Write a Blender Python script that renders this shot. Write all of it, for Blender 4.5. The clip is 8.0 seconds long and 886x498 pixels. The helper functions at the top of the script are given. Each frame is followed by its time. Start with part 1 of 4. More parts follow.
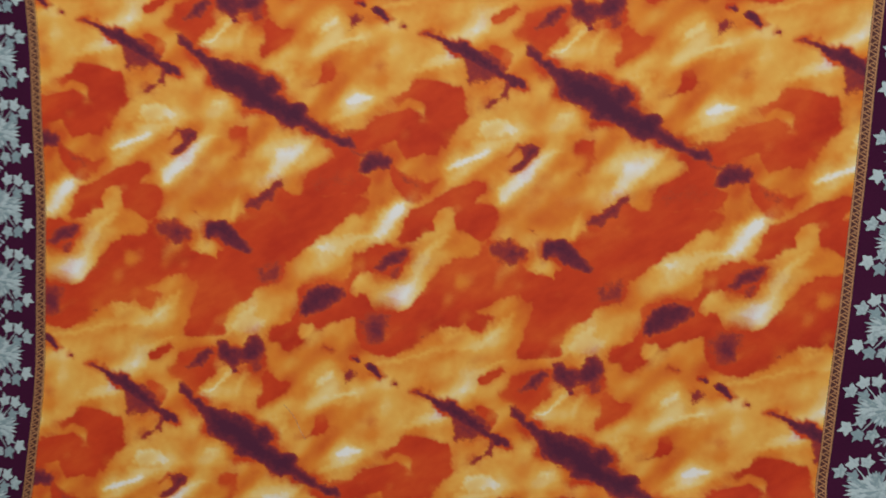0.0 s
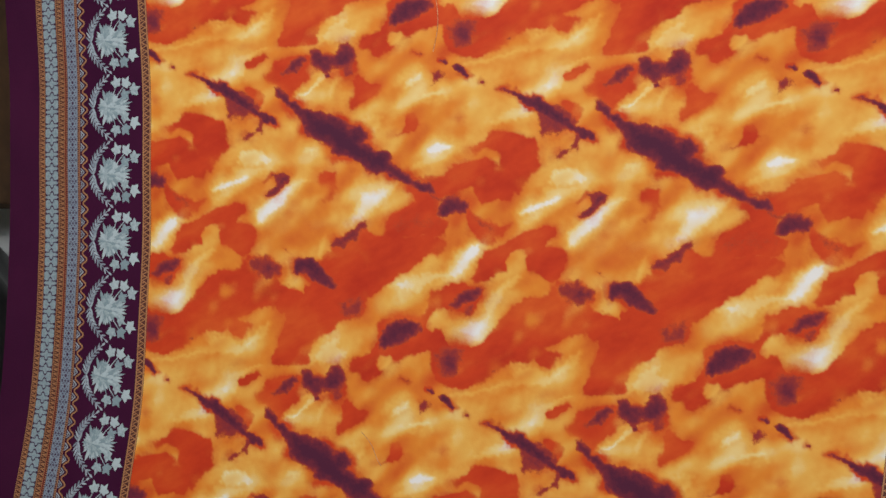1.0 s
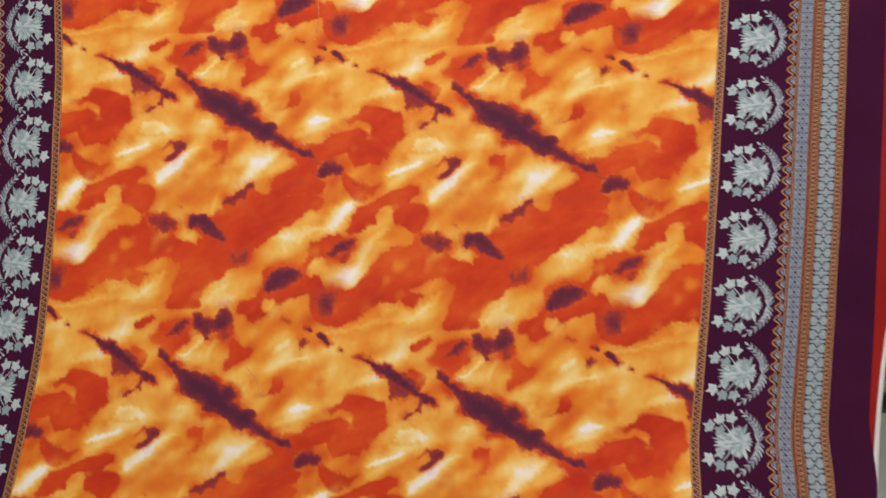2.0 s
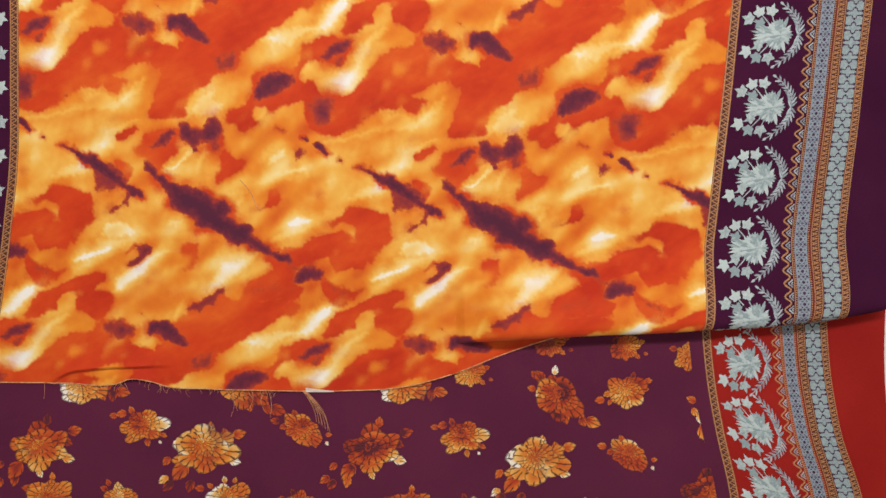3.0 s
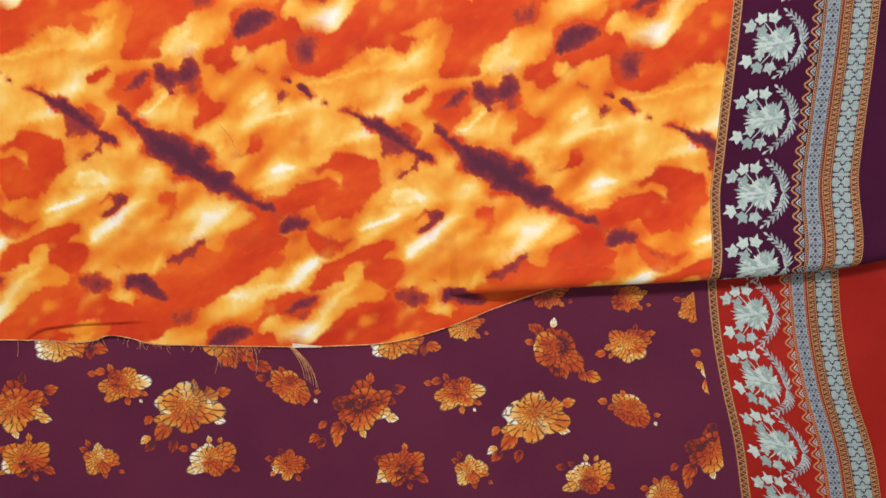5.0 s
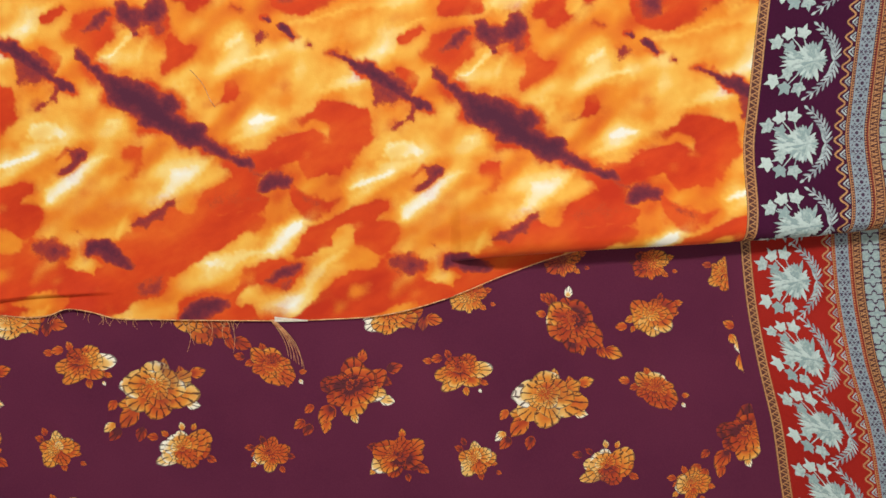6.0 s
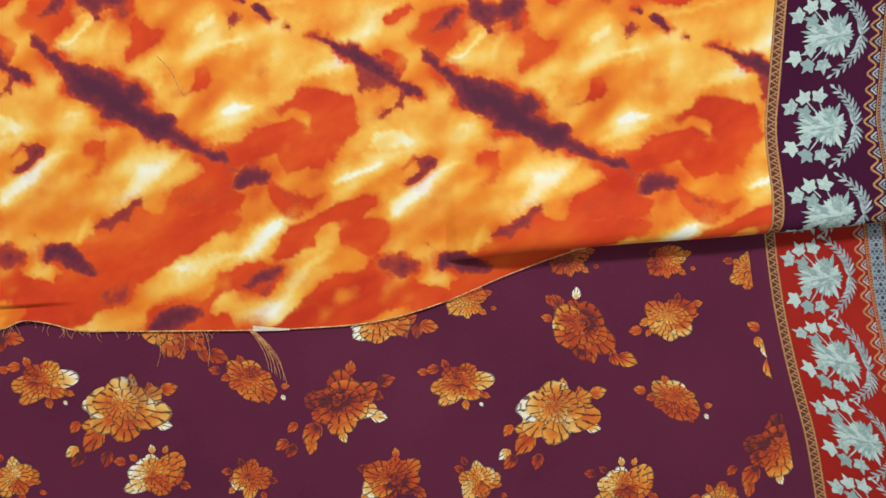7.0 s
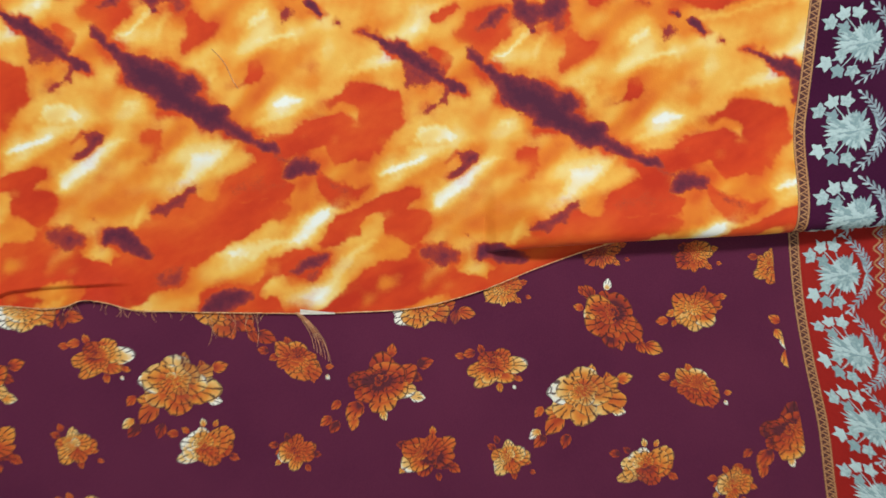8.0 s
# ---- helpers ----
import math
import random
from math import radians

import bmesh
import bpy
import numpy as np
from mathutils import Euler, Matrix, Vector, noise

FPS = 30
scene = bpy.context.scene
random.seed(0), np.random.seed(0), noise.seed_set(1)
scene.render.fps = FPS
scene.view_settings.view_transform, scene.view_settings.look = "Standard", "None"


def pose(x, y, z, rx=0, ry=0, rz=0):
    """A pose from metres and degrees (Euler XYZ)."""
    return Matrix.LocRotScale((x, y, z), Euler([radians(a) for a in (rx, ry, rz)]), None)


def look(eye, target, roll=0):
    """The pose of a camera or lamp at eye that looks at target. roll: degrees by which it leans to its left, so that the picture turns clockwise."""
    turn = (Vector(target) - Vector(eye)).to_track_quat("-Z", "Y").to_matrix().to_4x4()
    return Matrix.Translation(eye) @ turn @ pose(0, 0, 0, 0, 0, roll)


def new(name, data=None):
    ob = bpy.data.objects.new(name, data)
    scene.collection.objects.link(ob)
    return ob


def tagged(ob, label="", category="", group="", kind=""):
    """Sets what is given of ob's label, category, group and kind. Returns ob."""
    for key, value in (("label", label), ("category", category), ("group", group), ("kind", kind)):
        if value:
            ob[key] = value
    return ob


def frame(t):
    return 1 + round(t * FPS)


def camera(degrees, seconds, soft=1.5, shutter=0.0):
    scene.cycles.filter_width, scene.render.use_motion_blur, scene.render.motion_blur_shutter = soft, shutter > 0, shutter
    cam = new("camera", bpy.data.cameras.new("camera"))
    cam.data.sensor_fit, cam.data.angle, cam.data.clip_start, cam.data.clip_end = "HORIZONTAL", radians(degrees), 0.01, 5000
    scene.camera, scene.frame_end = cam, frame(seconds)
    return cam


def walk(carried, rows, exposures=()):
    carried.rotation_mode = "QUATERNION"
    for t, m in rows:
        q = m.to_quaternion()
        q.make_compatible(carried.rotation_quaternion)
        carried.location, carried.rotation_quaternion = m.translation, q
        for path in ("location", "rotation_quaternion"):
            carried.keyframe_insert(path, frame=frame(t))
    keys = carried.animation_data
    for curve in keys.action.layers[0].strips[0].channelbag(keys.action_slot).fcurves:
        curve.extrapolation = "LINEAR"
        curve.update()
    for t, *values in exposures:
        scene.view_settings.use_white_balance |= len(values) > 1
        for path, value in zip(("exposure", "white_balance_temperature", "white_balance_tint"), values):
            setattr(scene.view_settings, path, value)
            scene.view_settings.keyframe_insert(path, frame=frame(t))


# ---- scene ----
cam = camera(58.0, 8.0, shutter=0.4)
PATH = [
    (0, (0.022, 0.031, 1.484), (-0.03, -0.047, -0.514), -146.3),
    (0.5, (-0.003, 0.01, 1.522), (-0.109, 0.033, -0.475), -76.5),
    (1, (-0.003, 0.025, 1.535), (-0.167, 0.063, -0.458), -75.9),
    (1.2, (0.017, 0.02, 1.548), (-0.136, 0.077, -0.446), -68.5),
    (2.3, (0.062, -0.154, 1.659), (0.131, 0.118, -0.321), 14.5),
    (2.5, (0.051, -0.162, 1.638), (0.13, -0.023, -0.355), 29.6),
    (3, (0.031, -0.179, 1.59), (0.112, -0.259, -0.407), 134.2),
    (3.5, (0.037, -0.183, 1.578), (0.122, -0.268, -0.419), 134.5),
    (4, (0.041, -0.186, 1.576), (0.128, -0.293, -0.419), 139.8),
    (4.5, (0.035, -0.181, 1.575), (0.127, -0.335, -0.417), 148.3),
    (5, (0.038, -0.205, 1.55), (0.123, -0.355, -0.442), 149.5),
    (6.5, (0.044, -0.264, 1.431), (0.129, -0.378, -0.564), 141.4),
    (7, (0.049, -0.276, 1.402), (0.13, -0.352, -0.595), 130.8),
    (7.5, (0.031, -0.293, 1.362), (0.123, -0.333, -0.635), 111.1),
    (8, (0.014, -0.246, 1.43), (0.097, -0.428, -0.56), 154.3),
]
walk(cam, [(t, look(eye, target, roll)) for t, eye, target, roll in PATH],
     [(0.0, -0.6, 5850, 13), (1.2, -0.35, 5950, 18), (2.3, -0.22, 6500, 20), (3.5, 0.1, 6500, 15), (5.0, 0.15, 6500, 12), (6.5, 0.18, 6450, 5), (7.0, 0.16, 6050, 2), (7.5, 0.12, 5400, 1), (8.0, 0.1, 5700, 2)])

# ---- light ----
world = bpy.data.worlds.new("room_air")
scene.world = world
world.use_nodes = True
world.node_tree.nodes["Background"].inputs[0].default_value = (0.9, 0.95, 1.0, 1)
world.node_tree.nodes["Background"].inputs[1].default_value = 0.03
TABLE = 0.75          # height of the table top
CEILING = 2.75


def lin(r, g, b):
    """8-bit colour to linear."""
    return tuple(((c / 255 + 0.055) / 1.055) ** 2.4 if c > 10 else c / 3294 for c in (r, g, b)) + (1,)


def ceiling_panel_lamp(x, y, power, size_x, size_y, tint):
    lamp = bpy.data.lights.new("panel_light", "AREA")
    lamp.shape, lamp.size, lamp.size_y, lamp.energy, lamp.color = "RECTANGLE", size_x, size_y, power, tint
    ob = new("panel_light", lamp)
    ob.matrix_world = pose(x, y, CEILING - 0.07)
    return ob


ceiling_panel_lamp(0.0, 0.75, 31, 1.2, 0.3, (1.0, 0.97, 0.92))
# two unseen panels added: weak front fill, and one to brighten the right floor
ceiling_panel_lamp(0.0, -1.6, 0.8, 1.2, 0.3, (1.0, 0.97, 0.92))
ceiling_panel_lamp(1.7, -0.4, 2, 1.2, 0.3, (1.0, 0.97, 0.92))


# ---- materials ----
class Mat:
    """A small node-tree writer."""

    def __init__(self, name, rough=0.7, metal=0.0, sheen=0.0, spec=0.3):
        self.m = bpy.data.materials.new(name)
        self.m.use_nodes = True
        self.t = self.m.node_tree
        self.b = self.t.nodes["Principled BSDF"]
        self.b.inputs["Roughness"].default_value = rough
        self.b.inputs["Metallic"].default_value = metal
        self.b.inputs["Specular IOR Level"].default_value = spec
        self.b.inputs["Sheen Weight"].default_value = sheen

    def node(self, kind, **given):
        n = self.t.nodes.new(kind)
        for key, value in given.items():
            n.inputs[key].default_value = value
        return n

    def link(self, a, b):
        self.t.links.new(a, b)

    def coords(self):
        return self.t.nodes.new("ShaderNodeTexCoord").outputs["Object"]

    def noise(self, scale, detail=3.0, vector=None, rough=0.55):
        n = self.node("ShaderNodeTexNoise", Scale=scale, Detail=detail, Roughness=rough)
        self.link(vector or self.coords(), n.inputs["Vector"])
        return n.outputs["Fac"]

    def math(self, op, a, b=0.0, c=0.0, clamp=False):
        n = self.t.nodes.new("ShaderNodeMath")
        n.operation, n.use_clamp = op, clamp
        for i, v in enumerate((a, b, c)):
            if isinstance(v, (int, float)):
                n.inputs[i].default_value = v
            else:
                self.link(v, n.inputs[i])
        return n.outputs[0]

    def ramp(self, fac, *stops):
        n = self.t.nodes.new("ShaderNodeValToRGB")
        e = n.color_ramp.elements
        while len(e) < len(stops):
            e.new(0.5)
        for k, (at, colour) in zip(e, stops):
            k.position, k.color = at, colour
        self.link(fac, n.inputs[0])
        return n.outputs[0]

    def mix(self, fac, a, b):
        n = self.t.nodes.new("ShaderNodeMix")
        n.data_type = "RGBA"
        for i, v in ((0, fac), (6, a), (7, b)):
            if isinstance(v, (int, float, tuple)):
                n.inputs[i].default_value = v
            else:
                self.link(v, n.inputs[i])
        return n.outputs[2]

    def field(self, name):
        n = self.t.nodes.new("ShaderNodeAttribute")
        n.attribute_name = name
        return n.outputs["Fac"]

    def step(self, value, low, high):
        n = self.t.nodes.new("ShaderNodeMapRange")
        n.interpolation_type = "SMOOTHSTEP"
        n.inputs[1].default_value, n.inputs[2].default_value = low, high
        self.link(value, n.inputs[0])
        return n.outputs[0]

    def colour(self, c):
        if isinstance(c, tuple):
            self.b.inputs["Base Color"].default_value = c
        else:
            self.link(c, self.b.inputs["Base Color"])
        return self

    def bump(self, height, strength=0.2, distance=0.001):
        n = self.node("ShaderNodeBump", Strength=strength, Distance=distance)
        self.link(height, n.inputs["Height"])
        self.link(n.outputs[0], self.b.inputs["Normal"])
        return self

    def weave(self, strength=0.25):
        """Fine warp and weft threads."""
        mapped = self.node("ShaderNodeMapping")
        mapped.inputs["Scale"].default_value = (1, 0.25, 1)
        self.link(self.coords(), mapped.inputs[0])
        other = self.node("ShaderNodeMapping")
        other.inputs["Scale"].default_value = (0.25, 1, 1)
        self.link(self.coords(), other.inputs[0])
        a = self.noise(1600, 1, mapped.outputs[0])
        b = self.noise(1600, 1, other.outputs[0])
        return self.bump(self.math("ADD", a, b), strength, 0.0004)


def cloth_plain(name, dark, light, rough=0.75, spec=0.3):
    m = Mat(name, rough, sheen=0.0, spec=spec)
    n = m.math("ADD", m.math("MULTIPLY", m.noise(9, 3), 0.6), m.math("MULTIPLY", m.noise(900, 2), 0.4))
    m.colour(m.ramp(n, (0.35, dark), (0.65, light)))
    return m.weave().m


def two_tone(name, dark, light, scale, rough=0.6, metal=0.0, spec=0.4, bump=0.3, islands=0.0):
    m = Mat(name, rough, metal, spec=spec)
    n = m.noise(scale, 4)
    island = m.t.nodes.new("ShaderNodeNewGeometry").outputs["Random Per Island"]
    shade = m.math("ADD", n, m.math("MULTIPLY", m.math("SUBTRACT", island, 0.5), islands))
    m.colour(m.ramp(shade, (0.3, dark), (0.7, light)))
    return m.bump(n, bump, 0.0005).m


# tie-dye print: three dye layers, carried as fields on the cloth
dye = Mat("tie_dye_cotton", 0.72, sheen=0.06, spec=0.25)
fine = dye.noise(300, 4, rough=0.75)
grainy = dye.noise(700, 2)
cloudy = dye.noise(22, 4)
stretch = dye.node("ShaderNodeMapping")
stretch.inputs["Rotation"].default_value = (0, 0, radians(28))
stretch.vector_type = "TEXTURE"
stretch.inputs["Scale"].default_value = (1 / 9, 1 / 20, 1)
dye.link(dye.coords(), stretch.inputs[0])
streaky = dye.noise(1.0, 4, stretch.outputs[0])
jag = dye.math("SUBTRACT", dye.math("ADD", fine, dye.math("MULTIPLY", grainy, 0.5)), 0.75)
drawn_out = dye.math("ADD", dye.math("MULTIPLY", dye.math("SUBTRACT", streaky, 0.5), 0.22), dye.math("MULTIPLY", dye.math("SUBTRACT", cloudy, 0.5), 0.1))
pale = dye.math("ADD", dye.math("ADD", dye.field("pale"), dye.math("MULTIPLY", jag, 0.06)), drawn_out)
paled = dye.ramp(pale, (0.05, lin(226, 104, 24)), (0.3, lin(240, 144, 38)), (0.55, lin(249, 190, 82)), (0.74, lin(252, 220, 140)), (0.92, lin(253, 249, 238)))
red = dye.math("ADD", dye.math("ADD", dye.field("red"), dye.math("MULTIPLY", jag, 0.24)), dye.math("MULTIPLY", drawn_out, 0.5))
red_ink = dye.ramp(dye.math("ADD", streaky, dye.math("MULTIPLY", dye.math("SUBTRACT", cloudy, 0.5), 0.5)), (0.3, lin(196, 46, 12)), (0.5, lin(216, 66, 16)), (0.72, lin(230, 98, 26)))
reddened = dye.mix(dye.step(red, 0.0, 0.8), paled, red_ink)
dark = dye.math("ADD", dye.field("dark"), dye.math("MULTIPLY", jag, 0.36))
deep = dye.ramp(dark, (0.12, lin(200, 76, 30)), (0.36, lin(168, 56, 44)), (0.64, lin(122, 40, 56)), (1.0, lin(86, 29, 56)))
darkened = dye.mix(dye.step(dark, 0.06, 0.36), reddened, deep)
dye.colour(darkened)
TIE_DYE = dye.weave(0.3).m

PURPLE = cloth_plain("plum_satin_border", lin(60, 18, 48), lin(74, 25, 57), 0.85, 0.08)
PURPLE_LOW = cloth_plain("plum_crepe", lin(87, 30, 59), lin(100, 38, 66), 0.8, 0.15)
RED = cloth_plain("brick_red_cloth", lin(149, 29, 24), lin(165, 39, 31), 0.8, 0.12)
TEAL = cloth_plain("teal_cloth", lin(30, 150, 160), lin(70, 185, 190), 0.8, 0.15)
SILVER = two_tone("silver_print", lin(142, 164, 168), lin(194, 210, 210), 420, 0.6, 0.0, 0.3, 0.3, 0.6)
LILAC = two_tone("lilac_silver_print", lin(136, 148, 158), lin(184, 198, 204), 420, 0.6, 0.0, 0.3, 0.3, 0.5)
SILVER_BAND = two_tone("silver_band_print", lin(132, 152, 158), lin(168, 186, 188), 420, 0.6, 0.0, 0.3)
GREY = two_tone("grey_blue_lace_print", lin(118, 132, 148), lin(156, 170, 180), 500, 0.6)
GOLD = two_tone("antique_gold_print", lin(156, 100, 58), lin(206, 152, 100), 600, 0.55, 0.0, 0.5)
BROWN = two_tone("dark_brown_ground", lin(70, 32, 30), lin(98, 48, 38), 600, 0.7)
INK = two_tone("plum_ink", lin(52, 26, 58), lin(74, 40, 74), 600, 0.7)
MAROON = two_tone("maroon_line", lin(112, 30, 22), lin(140, 46, 28), 600, 0.7)
THREAD = two_tone("frayed_cotton_thread", lin(190, 110, 60), lin(240, 190, 140), 300, 0.8)
SELVEDGE = two_tone("white_raw_selvedge", lin(205, 190, 175), lin(240, 228, 214), 500, 0.85)

# printed roses: veined petals dyed unevenly
rose = Mat("printed_rose", 0.7, spec=0.3)
petal_uv = rose.t.nodes.new("ShaderNodeUVMap")
split = rose.t.nodes.new("ShaderNodeSeparateXYZ")
rose.link(petal_uv.outputs[0], split.inputs[0])
across, along = split.outputs[0], split.outputs[1]
patch = rose.noise(30, 3)
patch2 = rose.noise(75, 2)
tone = rose.math("ADD", rose.math("SUBTRACT", rose.field("tone"), 0.13), rose.math("MULTIPLY", rose.math("SUBTRACT", patch, 0.5), 1.5))
tone = rose.math("ADD", tone, rose.math("MULTIPLY", rose.math("SUBTRACT", along, 0.6), 0.5))
petal = rose.ramp(tone, (0.02, lin(92, 33, 44)), (0.2, lin(176, 60, 28)), (0.42, lin(206, 96, 34)), (0.66, lin(226, 146, 54)), (0.9, lin(242, 200, 122)), (1.0, lin(248, 240, 226)))
spread = rose.math("DIVIDE", across, rose.math("ADD", along, 0.02))
ragged = rose.noise(160, 2)
stroke = rose.math("ABSOLUTE", rose.math("SINE", rose.math("ADD", rose.math("MULTIPLY", spread, 8.0), rose.math("MULTIPLY", ragged, 2.2))))
reach = rose.math("ADD", along, rose.math("MULTIPLY", rose.math("SUBTRACT", patch2, 0.5), 1.7))
strokes = rose.math("MULTIPLY", rose.math("SUBTRACT", 1.0, rose.step(stroke, 0.18, 0.5)), rose.step(reach, 0.46, 0.58))
edge = rose.math("MULTIPLY", rose.step(along, 0.9, 0.96), rose.step(rose.noise(120, 1), 0.4, 0.56))
lines = rose.math("MAXIMUM", strokes, rose.math("MULTIPLY", edge, 0.85))
inked = rose.mix(rose.math("MULTIPLY", lines, 0.9), petal, lin(66, 24, 30))
smudge = rose.math("MULTIPLY", rose.step(rose.noise(20, 3), 0.58, 0.76), 0.7)
rose.colour(rose.mix(smudge, inked, lin(92, 32, 50)))
ROSE = rose.m

MELAMINE = two_tone("white_padded_mat", lin(222, 224, 218), lin(240, 241, 236), 30, 0.5)
WOOD = two_tone("brown_wood", lin(70, 46, 28), lin(104, 72, 44), 14, 0.55)
WALL = two_tone("cream_wall_paint", lin(206, 200, 188), lin(220, 215, 204), 6, 0.9)
CEIL = two_tone("white_ceiling_paint", lin(228, 228, 224), lin(238, 238, 235), 6, 0.9)
BLACK = two_tone("black_plastic", lin(10, 10, 11), lin(22, 22, 24), 60, 0.45)
CARTON = two_tone("brown_cardboard", lin(78, 54, 32), lin(104, 74, 46), 20, 0.85)
TILE = two_tone("pale_floor_tile", lin(218, 226, 218), lin(232, 238, 230), 9, 0.3, 0.0, 0.5, 0.05)
GROUT = two_tone("grey_grout", lin(128, 130, 124), lin(146, 148, 142), 60, 0.9)
YELLOW = two_tone("yellow_plastic", lin(200, 170, 20), lin(230, 200, 40), 60, 0.5)
BAG = Mat("clear_plastic_bag", 0.3, spec=0.5)
BAG.colour(lin(196, 206, 204))
BAG.b.inputs["Alpha"].default_value = 0.75
BAG = BAG.m
lamp_face = Mat("lamp_diffuser")
lamp_face.colour((0.9, 0.9, 0.9, 1))
lamp_face.b.inputs["Emission Color"].default_value = (1.0, 0.97, 0.92, 1)
lamp_face.b.inputs["Emission Strength"].default_value = 3.0
LAMP = lamp_face.m


# ---- mesh helpers ----
def mesh_ob(name, verts, faces, material, parent=None, smooth=True, label="", uv=None, fields=None):
    me = bpy.data.meshes.new(name)
    me.from_pydata([tuple(map(float, v)) for v in verts], [], [tuple(map(int, f)) for f in faces])
    me.materials.append(material)
    if uv is not None:
        layer = me.uv_layers.new(name="UVMap")
        loops = np.zeros(len(me.loops), dtype=np.int32)
        me.loops.foreach_get("vertex_index", loops)
        layer.data.foreach_set("uv", np.asarray(uv, dtype=np.float32)[loops].ravel())
    for key, values in (fields or {}).items():
        me.attributes.new(key, "FLOAT", "POINT").data.foreach_set("value", np.asarray(values, dtype=np.float32))
    if smooth:
        me.polygons.foreach_set("use_smooth", [True] * len(me.polygons))
    me.update()
    ob = new(name, me)
    ob.parent = parent
    return tagged(ob, label)


def part(name, bm, material, parent=None, label="", smooth=False):
    me = bpy.data.meshes.new(name)
    bm.to_mesh(me)
    bm.free()
    me.materials.append(material)
    if smooth:
        me.polygons.foreach_set("use_smooth", [True] * len(me.polygons))
    ob = new(name, me)
    ob.parent = parent
    return tagged(ob, label)


def thing(name, label, category, at=(0, 0, 0), kind="", group=""):
    ob = new(name)
    ob.location = at
    ob.empty_display_size = 0.05
    return tagged(ob, label, category, group, kind)


def box(x0, y0, z0, x1, y1, z1, bevel=0.0, bm=None):
    bm = bm or bmesh.new()
    m = Matrix.LocRotScale(((x0 + x1) / 2, (y0 + y1) / 2, (z0 + z1) / 2), None, (x1 - x0, y1 - y0, z1 - z0))
    made = bmesh.ops.create_cube(bm, size=1, matrix=m)
    if bevel:
        edges = list({e for v in made["verts"] for e in v.link_edges})
        bmesh.ops.bevel(bm, geom=edges, offset=bevel, segments=2, affect="EDGES")
    return bm


def rod(x, y, z0, z1, r0, r1=None, bm=None, n=12):
    bm = bm or bmesh.new()
    bmesh.ops.create_cone(bm, cap_ends=True, segments=n, radius1=r0, radius2=r1 or r0, depth=z1 - z0,
                          matrix=Matrix.Translation((x, y, (z0 + z1) / 2)))
    return bm


def grid_faces(rows, cols):
    i = np.arange(rows - 1)[:, None] * cols + np.arange(cols - 1)[None]
    return np.stack([i, i + 1, i + cols + 1, i + cols], -1).reshape(-1, 4)


def curve(*pairs):
    """A smooth line through a few (at, value) pairs."""
    xs, ys = (np.array(v, float) for v in zip(*sorted(pairs)))
    slope = np.gradient(ys, xs)

    def at(x):
        x = np.clip(np.asarray(x, float), xs[0], xs[-1])
        k = np.clip(np.searchsorted(xs, x) - 1, 0, len(xs) - 2)
        h = xs[k + 1] - xs[k]
        t = (x - xs[k]) / h
        return ((1 + 2 * t) * (1 - t) ** 2 * ys[k] + t * (1 - t) ** 2 * h * slope[k]
                + t * t * (3 - 2 * t) * ys[k + 1] + t * t * (t - 1) * h * slope[k + 1])
    return at


def smoothstep(a, b, x):
    t = np.clip((x - a) / (b - a), 0, 1)
    return t * t * (3 - 2 * t)


# ---- how the cloths lie ----
LEFT = curve((-0.5, -0.425), (-0.34, -0.4), (-0.25, -0.384), (-0.19, -0.375), (-0.13, -0.3668), (-0.05, -0.3628), (0.03, -0.3608), (0.117, -0.3628), (0.2, -0.3658), (0.29, -0.3728), (0.5, -0.3888))
RIGHT = curve((-0.5, 0.343), (-0.34, 0.326), (-0.3, 0.3285), (-0.26, 0.333), (-0.21, 0.3395), (-0.15, 0.3465), (-0.08, 0.3545), (0.03, 0.366), (0.19, 0.38), (0.5, 0.406))
LOW_RIGHT = curve((-0.8, 0.435), (-0.52, 0.375), (-0.47, 0.3675), (-0.41, 0.3535), (-0.35, 0.3435), (-0.29, 0.338), (-0.1, 0.344), (0.5, 0.394))
LOW_OUT = curve((-0.8, 0.62), (-0.5, 0.558), (-0.385, 0.5405), (-0.33, 0.5375), (-0.25, 0.540), (-0.155, 0.551), (-0.009, 0.58), (0.19, 0.615), (0.5, 0.66))
RAW = curve((-0.6, -0.345), (-0.381, -0.345), (-0.324, -0.3465), (-0.272, -0.348), (-0.256, -0.3425), (-0.239, -0.3455), (-0.222, -0.3515), (-0.182, -0.3545), (-0.125, -0.357), (-0.038, -0.359), (0.021, -0.356), (0.08, -0.341), (0.122, -0.325), (0.175, -0.308), (0.23, -0.296))
PLEAT = curve((-0.36, -0.356), (-0.345, -0.350), (-0.335, -0.344), (-0.324, -0.337), (-0.295, -0.3315), (-0.255, -0.330), (-0.2, -0.330))
FOLD = curve((0.05, -0.313), (0.075, -0.311), (0.11, -0.307), (0.17, -0.304), (0.23, -0.3015), (0.29, -0.300), (0.35, -0.297), (0.41, -0.294), (0.472, -0.288), (0.53, -0.278), (0.6, -0.262))
FOLD_FROM = 0.075     # where the tuck begins
BORDER = 0.1945       # width of each woven border
Z_LOW, Z_UP = TABLE + 0.0085, TABLE + 0.0115


def drop(w):
    """How far the cloth has sunk, w metres past the table's padded side."""
    k = np.maximum(w + 0.02, 0)
    return np.where(k < 0.04, k * k / 0.08 * 0.30, (k - 0.02) * 0.30)


def ripple(x, y):
    return (0.0009 * np.sin(13 * x + 4 * y + 0.5) * np.sin(9 * y - 3 * x) + 0.0005 * np.sin(31 * x - 17 * y)
            + 0.0004 * np.sin(47 * y + 11 * x))


